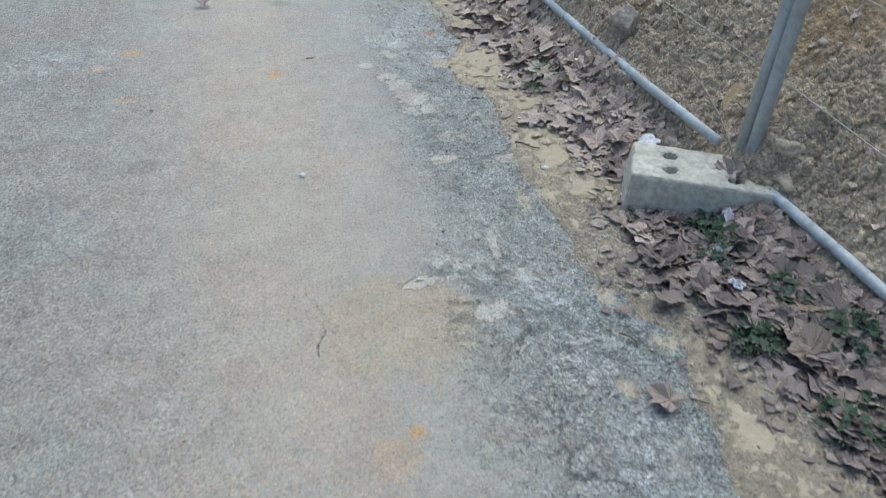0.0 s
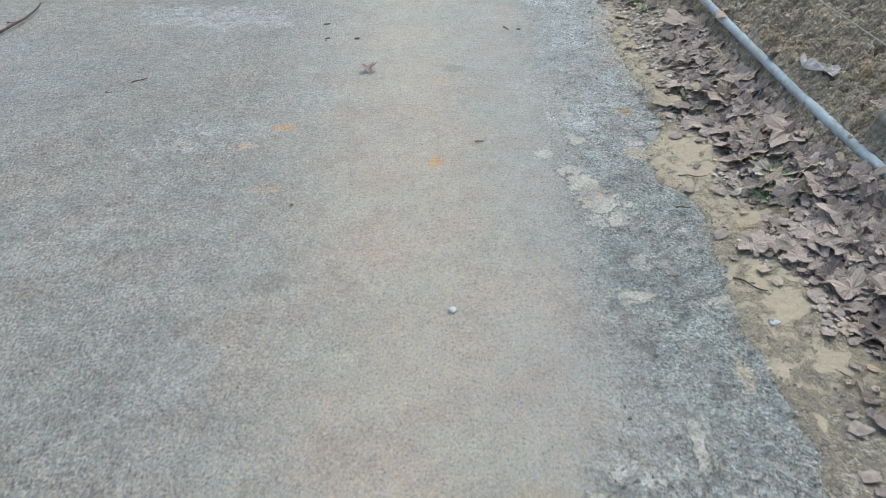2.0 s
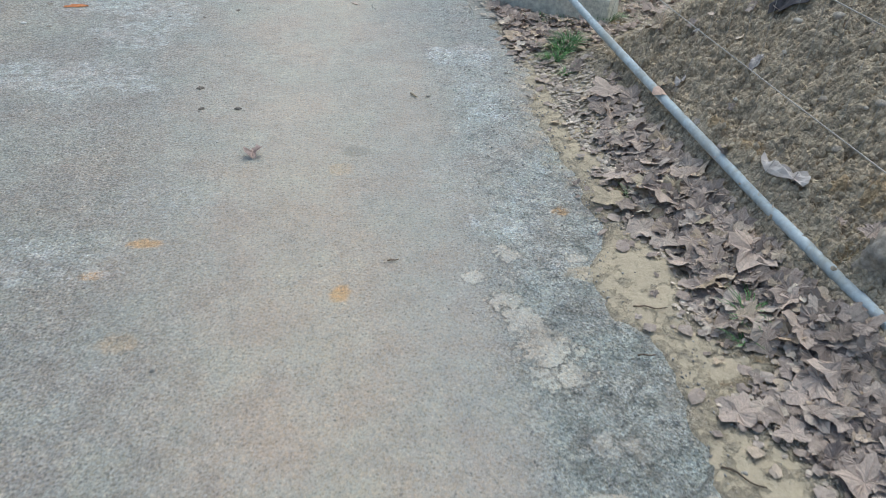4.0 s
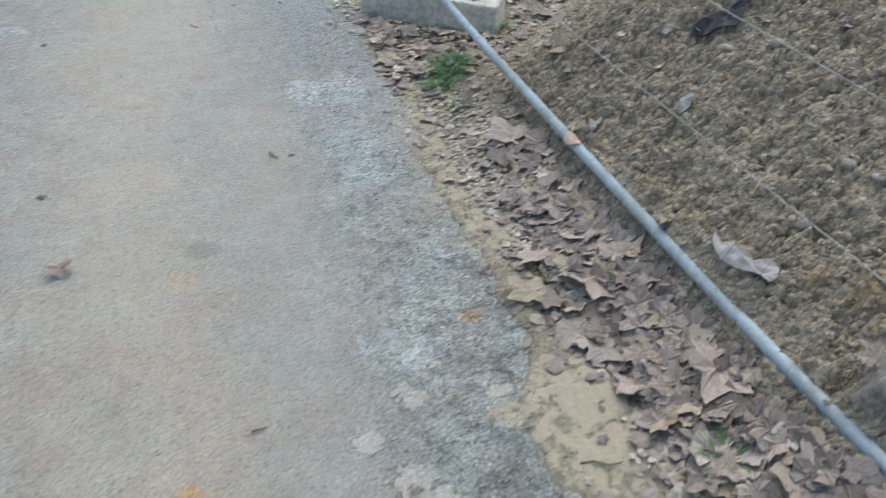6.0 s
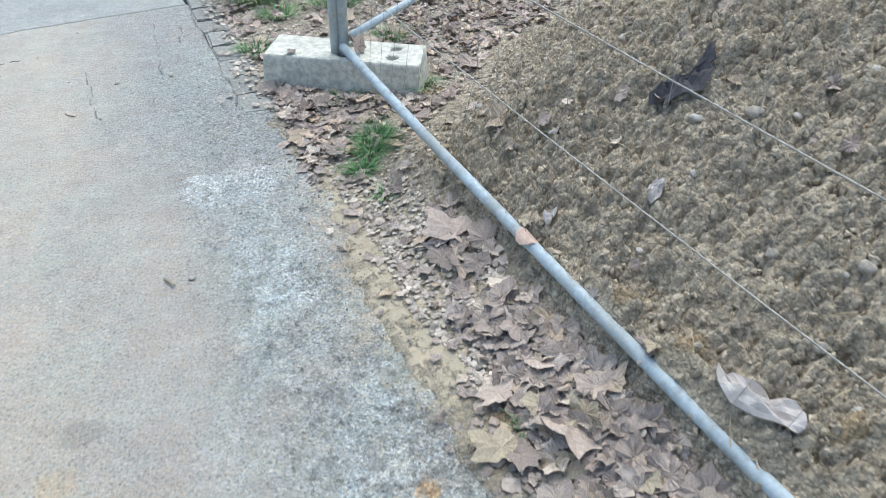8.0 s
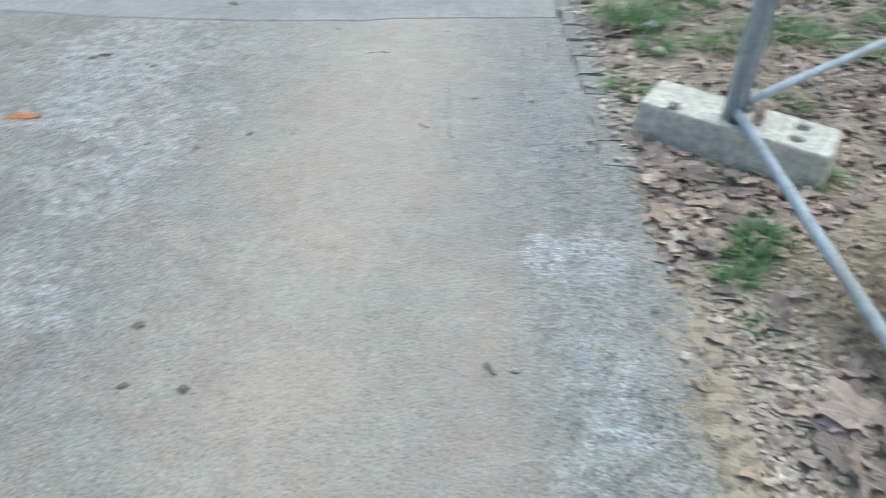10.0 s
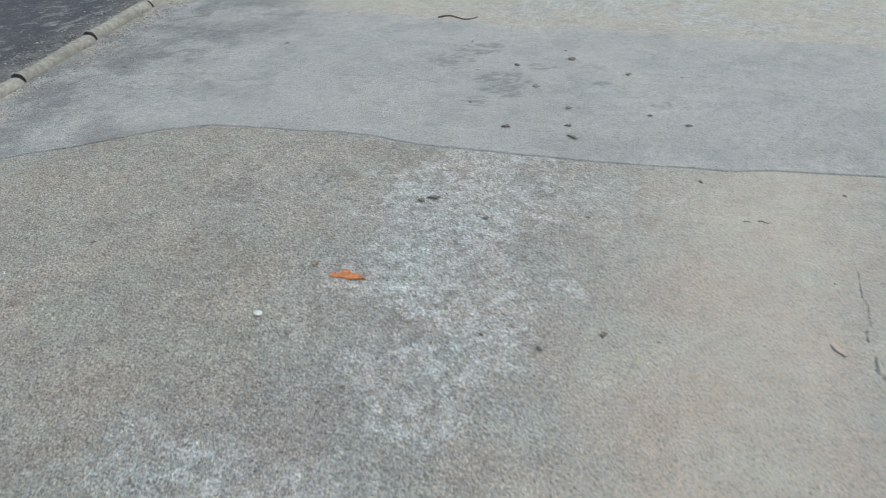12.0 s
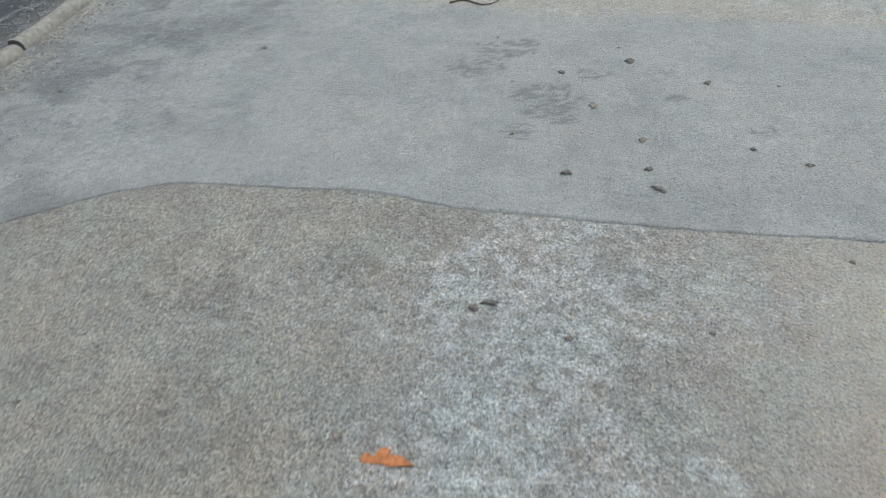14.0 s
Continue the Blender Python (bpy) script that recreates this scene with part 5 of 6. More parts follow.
for x, y, z, s, turn, k in ((1.38, 3.31, 0.224, 0.09, 120, 1), (1.36, 3.86, 0.215, 0.06, 200, 3)):
    lf = new("leaf", tan_meshes[k])
    lf.matrix_world = pose(x, y, z, 10, 20, turn) @ Matrix.Scale(s, 4)
    tagged(lf, "tan leaf caught on the fence's bottom rail", "leaf", "fallen leaves")


# ---- soil crumbs and straw on the heap ----
ICO, CLODS = [], []
for k in range(20):
    b = lump(1.0, k + 2, 1 if k < 10 else 2, (1, 0.8, 0.62) if k < 10 else (1.15, 0.85, 0.7), 0.85 if k < 10 else 0.7)
    b.verts.ensure_lookup_table()
    (ICO if k < 10 else CLODS).append(([tuple(v.co) for v in b.verts], [tuple(v.index for v in f.verts) for f in b.faces]))
    b.free()
pieces = []
for k in range(26000):
    y = bits.uniform(0.7, 6.2)
    x = 1.2 + bits.random() ** 1.5 * 2.2
    d = lookup(INSIDE, x, y)
    if d < 0.16 or (x < rail_x(y) - 0.02 and bits.random() < 0.85):
        continue
    if (x - 1.622) ** 2 + (y - 3.05) ** 2 < 0.0009:
        continue
    r = 0.0035 + 0.0095 * bits.random() ** 2.0
    if k % 3:
        m = pose(x, y, land(x, y) + r * 0.1, bits.uniform(-14, 14), bits.uniform(-14, 14), bits.uniform(0, 360)) @ Matrix.Diagonal((0.8 * r, 0.8 * r, 2.0 * r, 1))
    else:
        m = lie(x, y, r * 0.15, 60, bits) @ Matrix.Scale(r, 4)
    pieces.append((*(CLODS if r > 0.008 else ICO)[bits.randrange(10)], m))
for k in range(520):
    y = bits.uniform(2.05, 3.75)
    if math.sin(9 * y) + 0.6 * math.sin(23 * y + 1) < -0.1:
        continue
    r = bits.uniform(0.004, 0.013)
    pieces.append((*bits.choice(CLODS), pose(rail_x(y) + bits.uniform(0.008, 0.034), y, 0.19 + bits.uniform(-0.004, 0.012), bits.uniform(-40, 40), bits.uniform(-40, 40), bits.uniform(0, 360)) @ Matrix.Scale(r, 4)))
tagged(joined("soil_crumbs", pieces, CLOD), "loose crumbs of dry soil on the heap", "soil crumbs", kind="stuff")
pieces = []
for k in range(1100):
    y = bits.uniform(0.4, 6.2)
    x = rail_x(y) + bits.random() ** 1.3 * 1.6
    if lookup(INSIDE, x, y) < 0.1:
        continue
    n = bits.uniform(0.015, 0.06)
    blade = ([(-0.0009, -n, 0), (0.0009, -n, 0), (0.0012, 0, 0.006), (-0.0012, 0, 0.006), (0.0005, n, 0.002), (-0.0005, n, 0.002)], [(0, 1, 2, 3), (3, 2, 4, 5)])
    pieces.append((*blade, lie(x, y, 0.008, 35, bits)))
tagged(joined("straw", pieces, STRAW), "scattered dry straw bits on the soil", "straw", kind="stuff")


# ---- stones and lumps ----
def stone(x, y, r, material, label, flat=(1, 0.85, 0.6), level=2, sink=0.35, group="stones on the soil", name="stone", rough=0.25, turn=0.0):
    data = solid(lump(r, x * 7 + y * 3, level, flat, rough), material, name)
    ob = new(name, data)
    ob.matrix_world = pose(x, y, land(x, y) + r * flat[2] * (1 - 2 * sink), 0, 0, turn)
    return tagged(ob, label, "stone", group)


def boulder(x, y, label):
    """A squarish worn lump with a flat, slanting top."""
    bm = bmesh.new()
    bmesh.ops.create_cube(bm, size=1.0)
    bmesh.ops.subdivide_edges(bm, edges=list(bm.edges), cuts=14, use_grid_fill=True)
    for v in bm.verts:
        p = v.co * 2
        n = (abs(p.x) ** 9 + abs(p.y) ** 9 + abs(p.z) ** 9) ** (1 / 9)
        p = p / max(n, 1e-6) * max(abs(p.x), abs(p.y), abs(p.z))
        p = Vector((p.x * (0.075 - 0.012 * p.z), p.y * (0.062 - 0.008 * p.z), p.z * 0.07 + 0.18 * p.x * 0.075))
        k = 1 + 0.22 * noise.noise(p * 11) + 0.13 * noise.noise(p * 31) + 0.06 * noise.noise(p * 110)
        v.co = p * k * 0.78
    ob = new("stone", solid(bm, STONE_GREY, "stone"))
    ob.matrix_world = pose(x, y, land(x, y) + 0.018, 14, -22, 35)
    return tagged(ob, label, "stone", "stones on the soil")


boulder(1.487, 2.625, "rough grey boulder against the fence rail")


# ---- small stones, lumps and litter, by place ----
PALE = [(1.764, 3.744, 0.022), (1.747, 3.074, 0.019), (1.701, 3.173, 0.013), (1.903, 3.563, 0.018), (1.871, 4.232, 0.020), (1.856, 4.237, 0.012), (1.66, 3.60, 0.014), (2.05, 3.51, 0.018), (2.05, 3.70, 0.016), (1.93, 3.45, 0.016),
        (1.58, 4.60, 0.02), (1.50, 5.02, 0.018), (1.62, 4.35, 0.014), (2.10, 4.60, 0.022), (1.55, 2.95, 0.012), (1.50, 3.55, 0.013), (2.2, 4.1, 0.024), (1.93, 2.60, 0.014),
        (1.68, 2.62, 0.014), (1.82, 2.35, 0.02), (1.9, 2.0, 0.02), (2.1, 3.1, 0.016), (1.63, 4.05, 0.012), (1.78, 4.85, 0.014), (2.317, 4.772, 0.024), (2.0, 5.1, 0.015), (1.42, 3.49, 0.012)]
for x, y, r in PALE:
    stone(x, y, r * 0.9, STONE_PALE, "small pale stone stuck in the soil", sink=0.3, turn=x * 900)
for x, y, r in ((1.282, 3.163, 0.022), (1.15, 3.05, 0.014), (1.838, 3.629, 0.027), (1.735, 3.155, 0.024), (1.48, 4.15, 0.016), (1.66, 3.32, 0.02), (1.60, 3.09, 0.02)):
    stone(x, y, r, STONE_GREY, "dull grey-brown stone half sunk in soil", (1, 0.9, 0.55), 2, 0.3)


def tilted_slab(x, y, label):
    """A thin broken slab of ochre stone leaning on the soil."""
    bm = bmesh.new()
    outline = [(-0.085, -0.02), (-0.02, -0.035), (0.07, -0.03), (0.09, 0.015), (0.03, 0.035), (-0.05, 0.012)]
    low, high = [bm.verts.new((u, v, 0)) for u, v in outline], [bm.verts.new((u * 0.96, v * 0.92, 0.02)) for u, v in outline]
    bm.faces.new(high)
    bm.faces.new(low[::-1])
    for k in range(6):
        bm.faces.new((low[k], low[(k + 1) % 6], high[(k + 1) % 6], high[k]))
    bmesh.ops.bevel(bm, geom=list(bm.edges), offset=0.003, segments=2, affect="EDGES")
    ob = new("stone", solid(bm, OCHRE, "stone", False))
    ob.matrix_world = rest(x, y, 0.0) @ pose(0, 0, 0, 30, 8, 25)
    return tagged(ob, label, "stone", "stones on the soil")


tilted_slab(1.64, 2.03, "flat ochre stone slab leaning behind the post")


def flake(x, y, z, r, material, name, label, category, group, flat=(1, 0.7, 0.25), turn=0.0, seed=0.0, rough=0.5):
    ob = new(name, solid(lump(r, seed + x * 5 + y, 2, flat, rough), material, name))
    ob.matrix_world = pose(x, y, z + r * flat[2] * 0.7, 0, 0, turn)
    return tagged(ob, label, category, group)


def dirt_crumb(x, y, z, r):
    """A flat ragged scab of dirt."""
    rng = random.Random(int(x * 977 + y * 313))
    n = 13
    rim = [(math.cos(6.283 * k / n), math.sin(6.283 * k / n), r * rng.uniform(0.55, 1.15) * (1.0 if k % 2 else 0.85)) for k in range(n)]
    squash = rng.uniform(0.5, 0.9)
    verts = [(a * q, b_ * q * squash, 0) for a, b_, q in rim] + [(a * q * 0.7, b_ * q * 0.7 * squash, r * rng.uniform(0.12, 0.26)) for a, b_, q in rim] + [(0, 0, r * 0.2)]
    faces = [(k, (k + 1) % n, n + (k + 1) % n, n + k) for k in range(n)] + [(n + k, n + (k + 1) % n, 2 * n) for k in range(n)] + [tuple(range(n))[::-1]]
    ob = new("dirt_crumb", mesh_from("dirt_crumb", verts, faces, DARK_BIT, False))
    ob.matrix_world = pose(x, y, z, 0, 0, rng.uniform(0, 360))
    return tagged(ob, "dark flattened crumb of dirt on the paving", "dirt crumb", "dark crumbs")


# dark crumbs and pebbles on the paving
for x, y, r in ((-1.00, 7.04, 0.030), (-0.91, 7.44, 0.030), (-1.16, 7.29, 0.026), (-0.60, 7.29, 0.024), (-0.80, 6.82, 0.024), (-0.76, 6.64, 0.022), (-0.72, 6.53, 0.034), (-1.02, 6.57, 0.026),
                (-1.25, 6.79, 0.018), (-0.44, 6.82, 0.018), (-0.27, 6.75, 0.020), (-2.52, 7.33, 0.022), (-3.22, 6.79, 0.022), (-0.35, 7.29, 0.012), (-0.52, 8.06, 0.018), (-1.34, 7.18, 0.014),
                (-0.38, 5.31, 0.018), (-0.23, 5.32, 0.008), (-2.16, 5.30, 0.016), (-1.46, 4.77, 0.009), (-1.34, 5.40, 0.020), (0.42, 5.65, 0.016), (-0.45, 4.33, 0.022), (-0.28, 4.13, 0.022),
                (-0.42, 4.13, 0.018), (0.93, 4.20, 0.02), (0.88, 4.45, 0.014), (0.95, 4.02, 0.013), (-1.11, 5.905, 0.03), (-1.145, 5.875, 0.022), (-0.88, 5.82, 0.018), (-0.71, 5.21, 0.012), (-0.54, 5.20, 0.013), (-1.25, 5.06, 0.016), (-0.54, 5.92, 0.012), (-1.5, 7.59, 0.016), (-0.97, 7.56, 0.012), (-0.19, 6.28, 0.014), (-0.45, 4.44, 0.008), (0.30, 6.30, 0.012), (-1.0, 4.9, 0.012)):
    dirt_crumb(x, y, float(road_z(x, y)) + (0.004 if y > 6.4 else 0.0025), r * 0.9)
for x, y, r in ((0.99, 2.05, 0.017), (0.64, 5.65, 0.015), (-0.35, 2.65, 0.012), (0.50, 4.22, 0.012), (0.97, 5.9, 0.02), (0.4, 4.9, 0.006), (-0.2, 4.6, 0.006)):
    flake(x, y, float(road_z(x, y)), r, STONE_PALE, "pebble", "small whitish pebble on the asphalt", "pebble", "pale pebbles", (1, 0.7, 0.5), y * 300, rough=0.2)

flake(0.992, 2.045, 0.004, 0.014, PAPER, "shell_chip", "white shell chip on the sand beside the asphalt", "shell", "pale pebbles", (1.3, 0.6, 0.35), 20, rough=0.3)
flake(1.099, 2.023, 0.01, 0.011, PAPER, "shell_chip", "white shell chip among dry leaves", "shell", "pale pebbles", (1.3, 0.6, 0.35), -30, rough=0.3)
flake(0.163, 2.112, float(road_z(0.163, 2.112)), 0.014, WHITE_STONE, "pebble", "small pale pebble on the dusty asphalt", "pebble", "pale pebbles", (1, 0.7, 0.5), 20, rough=0.2)
flake(0.232, 5.425, float(road_z(0.232, 5.425)), 0.02, PALE_LEAF, "wood_chip", "pale flat wood chip on the asphalt", "wood chip", "pale pebbles", (1.5, 0.55, 0.22), -52, rough=0.5)
flake(-1.38, 5.11, float(road_z(-1.38, 5.11)), 0.016, WHITE_STONE, "pebble", "round bright white pebble on the asphalt", "pebble", "pale pebbles", (1, 0.8, 0.3), 0, rough=0.15)

grit = []
for k in range(5200):
    x = bits.choice((bits.uniform(-2.2, 1.0), bits.gauss(0.78, 0.17), bits.gauss(-0.9, 0.4)))
    y = bits.uniform(0.3, 6.2)
    if x > 1.02:
        continue
    r = 0.0015 + (0.0035 if x < 0.5 else 0.0045) * bits.random() ** 2.5
    grit.append((*bits.choice(ICO), pose(x, y, float(road_z(x, y)) + r * 0.2, 0, 0, bits.uniform(0, 360)) @ Matrix.Scale(r, 4)))
for k in range(1300):
    y = bits.uniform(0.6, 5.1)
    x = lookup_edge(y) + bits.gauss(-0.03, 0.07)
    if swept(x, y, bits):
        continue
    r = 0.0015 + 0.0055 * bits.random() ** 3
    z = max(land(x, y), float(road_z(x, y)) - 0.004) if x > lookup_edge(y) - 0.04 else float(road_z(x, y))
    grit.append((*bits.choice(ICO), pose(x, y, z + r * 0.2, 0, 0, bits.uniform(0, 360)) @ Matrix.Scale(r, 4)))
for k in range(2600):
    y = bits.uniform(5.6, 8.6)
    x = -3.64 - 0.14 * (y - 6.86) + abs(bits.gauss(0, 0.14))
    r = 0.003 + 0.007 * bits.random() ** 2
    grit.append((*bits.choice(ICO), pose(x, y, float(road_z(x, y)) + r * 0.2, 0, 0, bits.uniform(0, 360)) @ Matrix.Scale(r, 4)))
for k in range(1800):
    y = bits.uniform(5.2, 8.8)
    x = -3.75 - 0.14 * (y - 6.86) - abs(bits.gauss(0, 0.22))
    r = 0.003 + 0.008 * bits.random() ** 2
    grit.append((*bits.choice(ICO), pose(x, y, -0.033 + r * 0.2, 0, 0, bits.uniform(0, 360)) @ Matrix.Scale(r, 4)))
tagged(joined("grit", grit, grain_material("grit", (0.42, 0.40, 0.37), 90, 0.3, 0.9, 0.3, by="island"), True), "loose grit on the worn asphalt", "grit", kind="stuff")


rusty = []
for cx, cy, r in RUSTY:
    for k in range(60):
        a, q = bits.uniform(0, 6.28), r * 1.1 * math.sqrt(bits.random())
        s = bits.uniform(0.002, 0.007)
        rusty.append((*bits.choice(ICO), lie(cx + q * math.cos(a), cy + q * math.sin(a), s * 0.3, 60, bits) @ Matrix.Scale(s, 4)))
tagged(joined("rusty_crumbs", rusty, grain_material("rusty_soil", (0.42, 0.33, 0.21), 60, 0.2, 0.95, 0.6, by="island")), "rust-coloured crumbs of earth on the soil", "soil crumbs", kind="stuff")


# orange leaf flattened on the asphalt
def orange_leaf():
    outline = [(-0.065, 0.012), (-0.06, 0.024), (-0.045, 0.022), (-0.035, 0.012), (-0.022, 0.016), (-0.012, 0.034), (0.008, 0.038), (0.02, 0.028), (0.014, 0.014), (0.028, 0.006), (0.05, 0.002),
               (0.064, -0.012), (0.085, -0.03), (0.055, -0.026), (0.03, -0.024), (0.01, -0.022), (-0.01, -0.012), (-0.03, -0.012), (-0.042, -0.004), (-0.055, -0.006), (-0.066, 0.0)]
    bm = bmesh.new()
    low = [bm.verts.new((x, y, 0.002)) for x, y in outline]
    high = [bm.verts.new((x * 0.97, y * 0.97, 0.005 + 0.004 * math.sin(40 * x + 90 * y))) for x, y in outline]
    bm.faces.new(high)
    n = len(outline)
    for k in range(n):
        bm.faces.new((low[k], low[(k + 1) % n], high[(k + 1) % n], high[k]))
    ob = new("leaf", solid(bm, ORANGE, "leaf", False))
    ob.matrix_world = pose(-1.21, 5.362, float(road_z(-1.21, 5.362)), 0, 0, 20) @ Matrix.Diagonal((0.78, 0.85, 1, 1))
    return tagged(ob, "bright orange leaf flattened on the asphalt", "leaf", "fallen leaves")


orange_leaf()


# ---- grass and weeds ----
def tuft(x, y, blades, radius, height, lean=1.1, width=0.0016):
    pieces = []
    for k in range(int(blades * 2.6)):
        a, d = bits.uniform(0, 6.28), radius * math.sqrt(bits.random())
        h = height * bits.uniform(0.5, 1.1)
        px, py = d * math.cos(a), d * math.sin(a) * 0.7
        b = a + bits.uniform(-0.9, 0.9)
        ux, uy = math.cos(b) * lean * h * bits.uniform(0.4, 1.6), math.sin(b) * lean * h * bits.uniform(0.4, 1.6)
        nx, ny = -math.sin(b) * width, math.cos(b) * width
        z0 = land(x + px, y + py) - land(x, y) - 0.004
        v = [(px - nx, py - ny, z0), (px + nx, py + ny, z0), (px + ux * 0.4 - nx, py + uy * 0.4 - ny, z0 + h * 0.6), (px + ux * 0.4 + nx, py + uy * 0.4 + ny, z0 + h * 0.6),
             (px + ux - nx * 0.2, py + uy - ny * 0.2, z0 + h * 0.85), (px + ux + nx * 0.2, py + uy + ny * 0.2, z0 + h * 0.85)]
        pieces.append((v, [(0, 1, 3, 2), (2, 3, 5, 4)], Matrix.Identity(4)))
    shift = Matrix.Translation((x, y, land(x, y)))
    return [(v, f, shift) for v, f, _ in pieces]


grass, weeds = [], []
for x, y, n, r, h in ((1.20, 4.68, 62, 0.030, 0.045), (1.255, 4.775, 70, 0.032, 0.045), (1.135, 4.58, 55, 0.028, 0.038), (1.145, 4.39, 24, 0.02, 0.025), (1.20, 2.68, 26, 0.026, 0.035), (1.17, 2.60, 12, 0.02, 0.03),
                      (1.17, 6.42, 160, 0.10, 0.09), (1.22, 6.15, 70, 0.06, 0.05), (1.02, 5.75, 50, 0.045, 0.05), (1.55, 6.20, 90, 0.09, 0.06), (1.86, 6.37, 150, 0.12, 0.08), (1.45, 6.7, 120, 0.12, 0.07),
                      (2.10, 6.15, 80, 0.08, 0.06), (2.45, 6.5, 130, 0.13, 0.07), (2.8, 6.35, 150, 0.15, 0.07), (3.1, 6.45, 170, 0.16, 0.08), (3.4, 6.35, 150, 0.15, 0.08), (3.0, 6.8, 150, 0.16, 0.07),
                      (2.2, 6.9, 110, 0.13, 0.06), (1.62, 5.62, 40, 0.05, 0.05), (1.05, 6.95, 60, 0.06, 0.05), (1.55, 5.12, 40, 0.05, 0.05), (1.25, 5.12, 26, 0.10, 0.03), (3.7, 6.7, 130, 0.15, 0.07), (1.12, 3.36, 12, 0.025, 0.025)):
    grass += tuft(x, y, int(n * 0.8), r * 1.25, h * 1.25, 1.5)
tagged(joined("grass", grass, GRASS), "small tufts of green grass among dry leaves", "grass", kind="stuff")
for x, y, n, r, h in ((1.25, 1.10, 90, 0.06, 0.06), (1.33, 0.80, 90, 0.08, 0.06), (1.37, 1.50, 80, 0.06, 0.06), (1.49, 1.04, 110, 0.09, 0.06), (1.44, 1.26, 60, 0.06, 0.05), (1.38, 1.60, 60, 0.05, 0.06), (1.30, 1.42, 40, 0.04, 0.05)):
    weeds += tuft(x, y, n // 2, r, h * 0.75, 1.0, 0.003)
    for k in range(n // 4):
        px, py = x + bits.gauss(0, r * 0.5), y + bits.gauss(0, r * 0.5)
        weeds.append((*bits.choice(SHAPES), lie(px, py, bits.uniform(0.02, 0.045), 25, bits) @ Matrix.Scale(bits.uniform(0.025, 0.05), 4)))
tagged(joined("weeds", weeds, IVY), "low dark-green weeds among damp leaves", "weeds", kind="stuff")


# ---- rubbish and twigs ----
def crumpled(name, x, y, sx, sy, height, material, label, category, turn=0.0, seed=0, rings=6, z=None, tilt=0.0, ragged=1.0):
    """A crumpled sheet with an uneven outline, folds and a little thickness."""
    n = 26
    top, faces = [(0, 0, height * 0.5)], []
    for k in range(1, rings + 1):
        for i in range(n):
            a = 2 * math.pi * i / n
            q = Vector((math.cos(a) * 0.9 + seed, math.sin(a) * 0.9, seed * 0.7))
            r = k / rings * (0.5 + ragged * (0.30 * noise.noise(q) + 0.22 * noise.noise(q * 2.7)))
            p = Vector((r * math.cos(a) * 3.4 + seed, r * math.sin(a) * 3.4, 2.0))
            fold = abs(noise.noise(p)) * 2 + 0.5 * abs(noise.noise(p * 2.3))
            top.append((r * math.cos(a) * sx, r * math.sin(a) * sy, height * fold * (1.25 - k / rings) ))
    for i in range(n):
        faces.append((0, 1 + i, 1 + (i + 1) % n))
        for k in range(rings - 1):
            a, b = 1 + k * n + i, 1 + k * n + (i + 1) % n
            faces.append((a, a + n, b + n, b))
    m = len(top)
    both = top + [(p[0], p[1], p[2] - 0.002) for p in top]
    rim = 1 + (rings - 1) * n
    walls = [(rim + i, rim + i + m, rim + (i + 1) % n + m, rim + (i + 1) % n) for i in range(n)]
    if z is None:
        c, s = math.cos(radians(turn)), math.sin(radians(turn))
        both = [(c * u - s * v, s * u + c * v, w + 0.026 + land(x + c * u - s * v, y + s * u + c * v) - land(x, y)) for u, v, w in both]
    ob = new(name, mesh_from(name, both, faces + walls + [tuple(i + m for i in f[::-1]) for f in faces], material, False))
    ob.matrix_world = pose(x, y, land(x, y)) if z is None else pose(x, y, z, tilt, 0, turn)
    return tagged(ob, label, category)


crumpled("rag", 1.815, 3.85, 0.135, 0.085, 0.035, RAG, "dark torn cloth rag on the soil heap", "rag", -20, 3.3, ragged=1.5)
crumpled("plastic_bag", 1.437, 3.07, 0.085, 0.20, 0.016, FILM, "torn cloudy plastic bag on the soil", "plastic bag", 6, 8, ragged=0.15)
crumpled("plastic_scrap", 1.585, 3.63, 0.045, 0.04, 0.008, FILM, "small cloudy plastic scrap on the soil", "plastic scrap", 20, 11)
crumpled("plastic_scrap", 1.41, 3.82, 0.055, 0.045, 0.008, FILM, "small cloudy plastic scrap beside the rail", "plastic scrap", 70, 15)
crumpled("plastic_scrap", 1.545, 4.06, 0.04, 0.03, 0.006, FILM, "small cloudy plastic scrap on the soil", "plastic scrap", 100, 19)
crumpled("paper_scrap", 1.33, 1.985, 0.11, 0.08, 0.012, PAPER, "crumpled white paper scrap behind the block", "paper scrap", 10, 22, z=0.12)
crumpled("paper_scrap", 1.33, 1.46, 0.035, 0.03, 0.02, PAPER, "crumpled white paper scrap among leaves", "paper scrap", 50, 25)
crumpled("paper_scrap", 1.43, 1.585, 0.06, 0.04, 0.02, PAPER, "crumpled white paper scrap against the block", "paper scrap", 80, 28)
crumpled("paper_scrap", 1.30, 1.30, 0.05, 0.03, 0.02, PAPER, "crumpled white paper scrap among leaves", "paper scrap", 120, 31)
crumpled("paper_scrap", 1.25, 6.40, 0.07, 0.05, 0.02, PAPER, "crumpled white paper scrap in the grass", "paper scrap", 0, 34)
crumpled("paper_scrap", 2.45, 5.98, 0.10, 0.06, 0.02, PAPER, "crumpled white paper scrap on leafy ground", "paper scrap", 40, 37)


def twig(points, radius, material, label, name="twig"):
    ob = new(name, mesh_from(name, *tube(points, radius, 6, 0.5), material))
    return tagged(ob, label, "twig", "twigs")


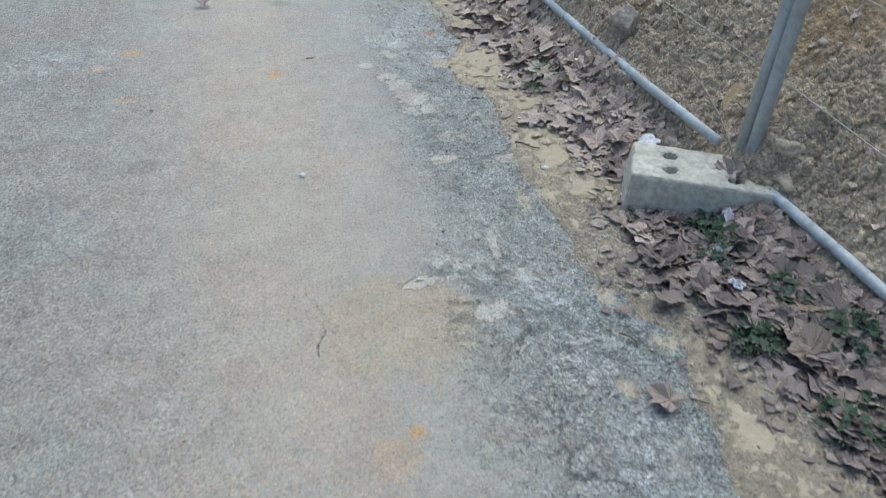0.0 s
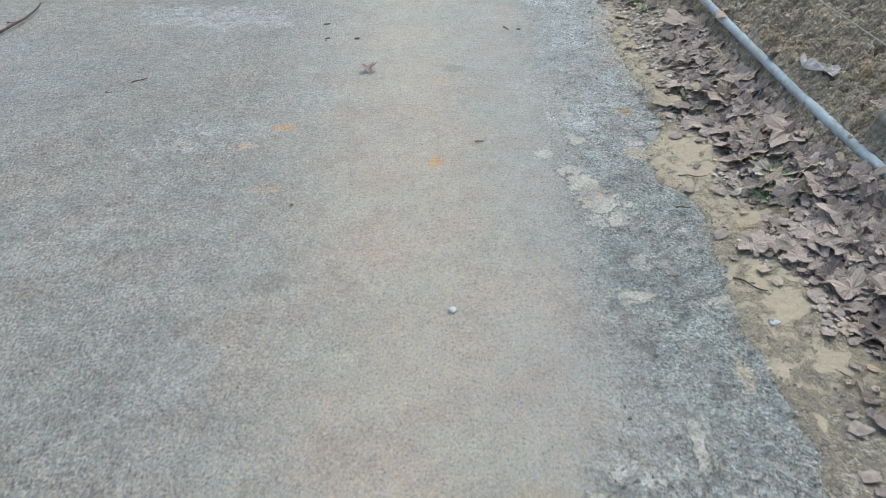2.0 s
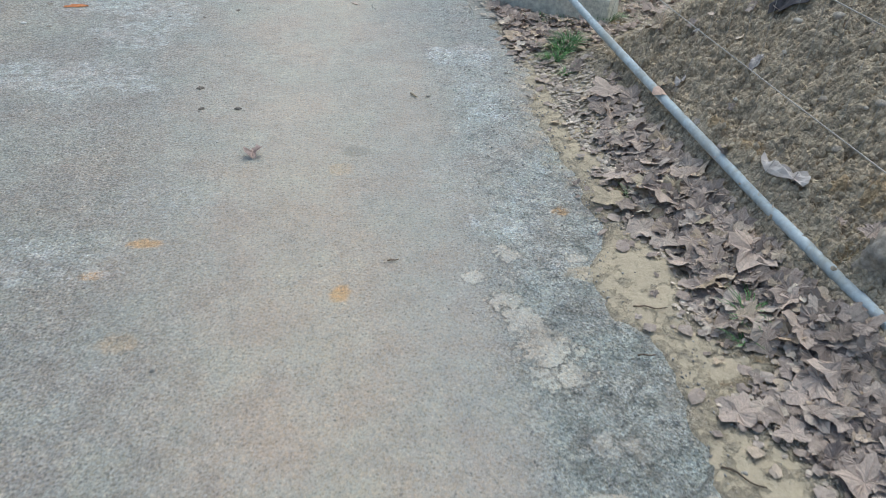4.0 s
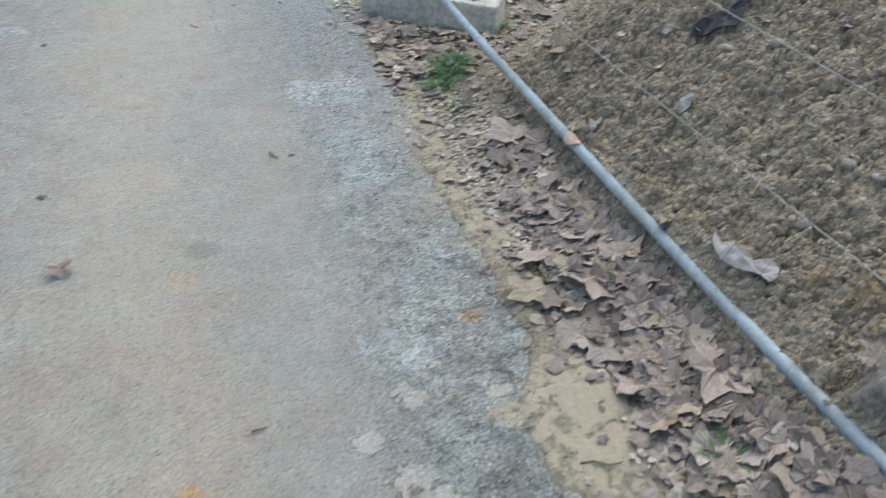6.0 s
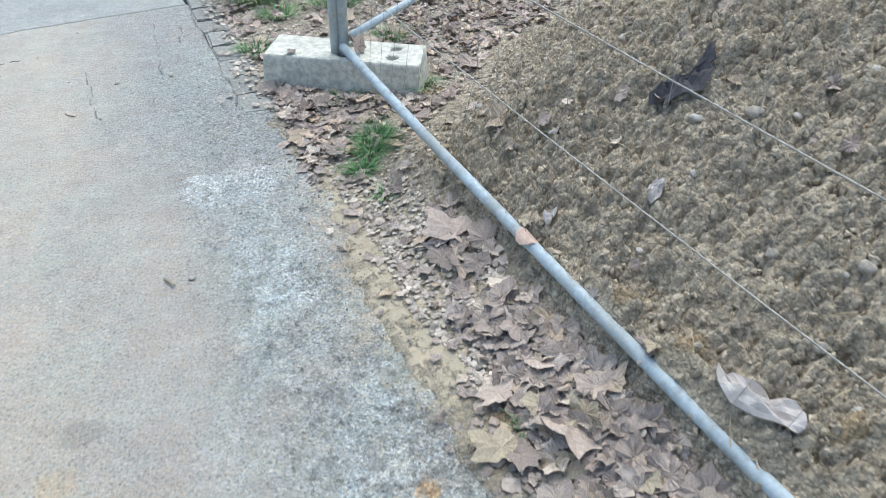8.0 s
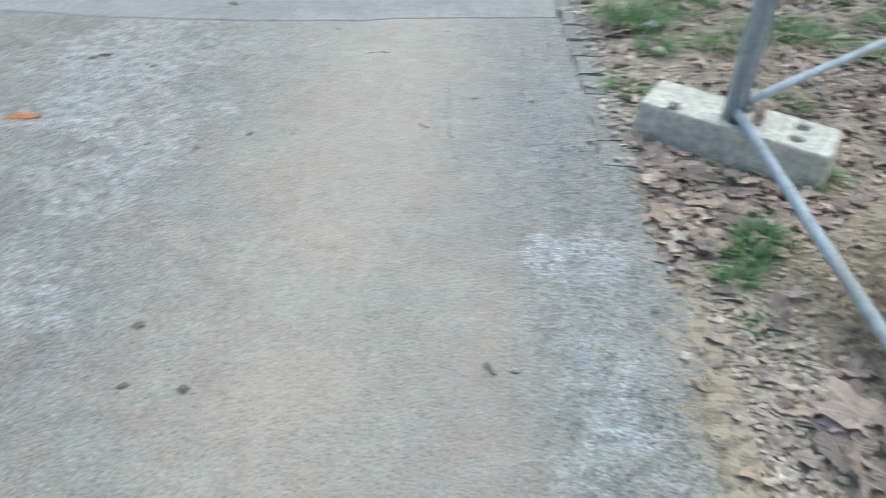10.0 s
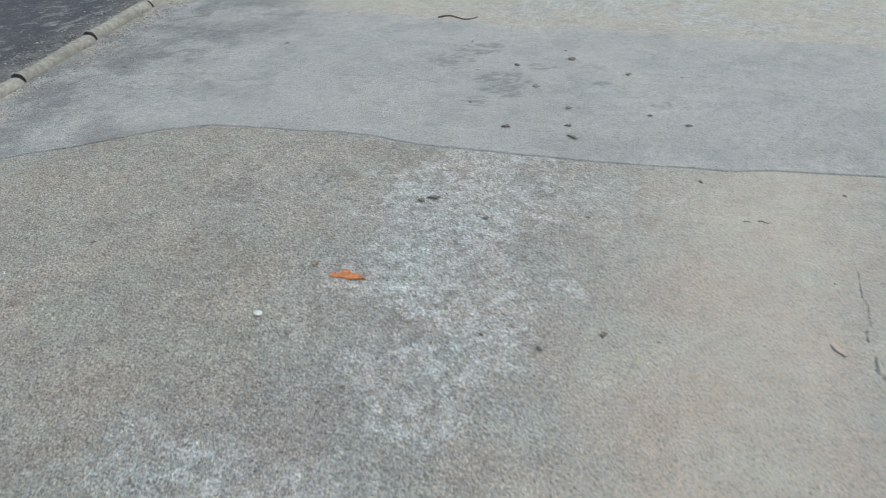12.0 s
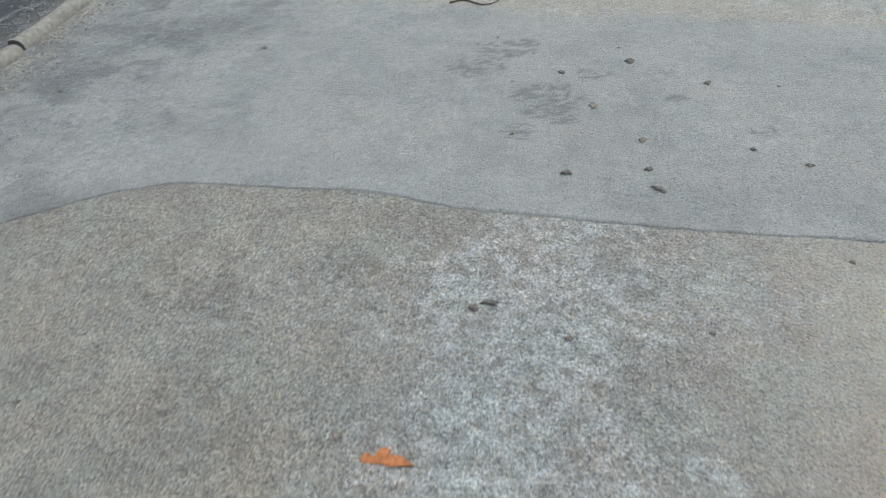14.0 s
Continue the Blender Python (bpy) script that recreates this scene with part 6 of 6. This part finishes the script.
def ground_twig(x, y, length, turn, radius=0.003, material=TWIG, bend=0.15, label="thin dry twig lying on the ground"):
    c, s = math.cos(radians(turn)), math.sin(radians(turn))
    pts = []
    for k in range(7):
        u = (k / 6 - 0.5) * length
        v = bend * length * math.sin(k * 1.1) * 0.4
        px, py = x + u * c - v * s, y + u * s + v * c
        pts.append((px, py, (land(px, py) if px > 0.95 else float(road_z(px, py))) + radius * 0.8 + 0.004))
    return twig(pts, radius, material, label)


for x, y, n, turn in ((1.02, 4.92, 0.12, -40), (0.97, 2.78, 0.09, -20), (1.0, 1.0, 0.14, -60), (0.95, 1.17, 0.10, -50), (1.23, 5.02, 0.18, -10), (1.12, 4.72, 0.12, 30), (1.8, 5.7, 0.22, 15), (2.2, 5.9, 0.2, 60),
                      (1.5, 6.0, 0.2, 100), (0.98, 2.2, 0.10, -45), (0.9, 2.6, 0.05, 0), (1.1, 1.8, 0.12, 110), (1.2, 2.9, 0.14, 70)):
    ground_twig(x, y, n, turn)
ground_twig(0.27, 3.06, 0.035, 10, 0.003)
ground_twig(-1.71, 7.97, 0.24, 12, 0.005, TWIG, 0.4, "curved brown twig on the sand")
ground_twig(0.44, 4.22, 0.045, -60, 0.0055, TAN_LEAF, 0.05, "pale tan stub lying on the asphalt")
ground_twig(0.035, 6.04, 0.04, 8, 0.002, TWIG, 0.4)
ground_twig(-0.02, 6.03, 0.025, 30, 0.0018, TWIG, 0.3)
ground_twig(1.925, 3.195, 0.08, -50, 0.004, PALE_TWIG, 0.5, "bleached forked twig on the soil")
ground_twig(1.37, 2.97, 0.09, 100, 0.004, PALE_TWIG, 0.3, "bleached splinter against the rail")
ground_twig(1.41, 3.12, 0.10, 130, 0.003, PALE_TWIG, 0.1, "bleached straw stalk on the soil")
twig([(1.50, 1.70, 0.15), (1.50, 1.76, 0.20), (1.485, 1.84, 0.27), (1.45, 1.93, 0.34), (1.42, 2.0, 0.38)], 0.0045, PALE_TWIG, "dry stalk leaning on the fence post", "stalk")


# ---- leaves scattered on the bank ----
for x, y, s, turn, k in ((1.482, 4.27, 0.11, 30, 2), (1.378, 3.33, 0.09, 110, 4), (1.518, 2.725, 0.10, 200, 6), (1.62, 2.63, 0.09, 300, 3), (1.47, 4.85, 0.09, 60, 1), (1.60, 4.7, 0.07, 10, 5), (1.36, 3.86, 0.06, 240, 9)):
    lf = new("leaf", leaf_meshes[k])
    lf.matrix_world = rest(x, y, 0.022) @ pose(0, 0, 0, 8, -14, turn) @ Matrix.Scale(s, 4)
    tagged(lf, "dry brown leaf on the soil bank", "leaf", "fallen leaves")
twig([(-2.062, 4.225, 0.01), (-2.03, 4.33, 0.018), (-2.015, 4.45, 0.014), (-2.012, 4.57, 0.018), (-2.045, 4.70, 0.012)], 0.007, TWIG, "curved brown twig lying on the asphalt")
ground_twig(-1.17, 3.655, 0.07, 40, 0.003)
ground_twig(-1.26, 3.53, 0.03, 0, 0.003)
ground_twig(-2.08, 4.41, 0.04, 10, 0.004)
stone(1.80, 2.57, 0.04, STONE_GREY, "flat grey stone plate on the soil", (1.3, 0.9, 0.3), 3, 0.3, turn=30)
bark = new("leaf", pale_meshes[6])
bark.matrix_world = pose(0.945, 0.965, 0.012, 6, -12, 35) @ Matrix.Scale(0.115, 4)
tagged(bark, "curled brown leaf stuck on the bare asphalt", "leaf", "fallen leaves")
for x, y, r, material in ((1.352, 3.63, 0.022, OCHRE), (1.36, 3.50, 0.026, STONE_PALE), (1.405, 3.12, 0.024, OCHRE), (1.425, 2.86, 0.022, OCHRE), (1.345, 3.42, 0.016, OCHRE), (1.31, 4.35, 0.018, OCHRE)):
    clod = stone(x + 0.022, y, r, material, "clod of soil leaning on the fence rail", (1.1, 0.9, 0.8), 3, 0.2, "soil clods", "earth_clod", 0.7, y * 400)
    clod.location.z = 0.185
for x, y, r in ((1.585, 1.60, 0.03), (1.60, 1.47, 0.022), (1.63, 1.24, 0.03), (1.645, 1.16, 0.02), (1.62, 1.36, 0.014), (1.60, 1.66, 0.035), (1.66, 1.05, 0.022)):
    clod = stone(x + 0.02, y, r, CLOD, "clod of soil fallen on the fence rail", (1.2, 1.0, 0.7), 3, 0.2, "soil clods", "earth_clod", 0.7, y * 400)
    clod.location.z = max(0.125, land(x, y) + 0.2 * r)
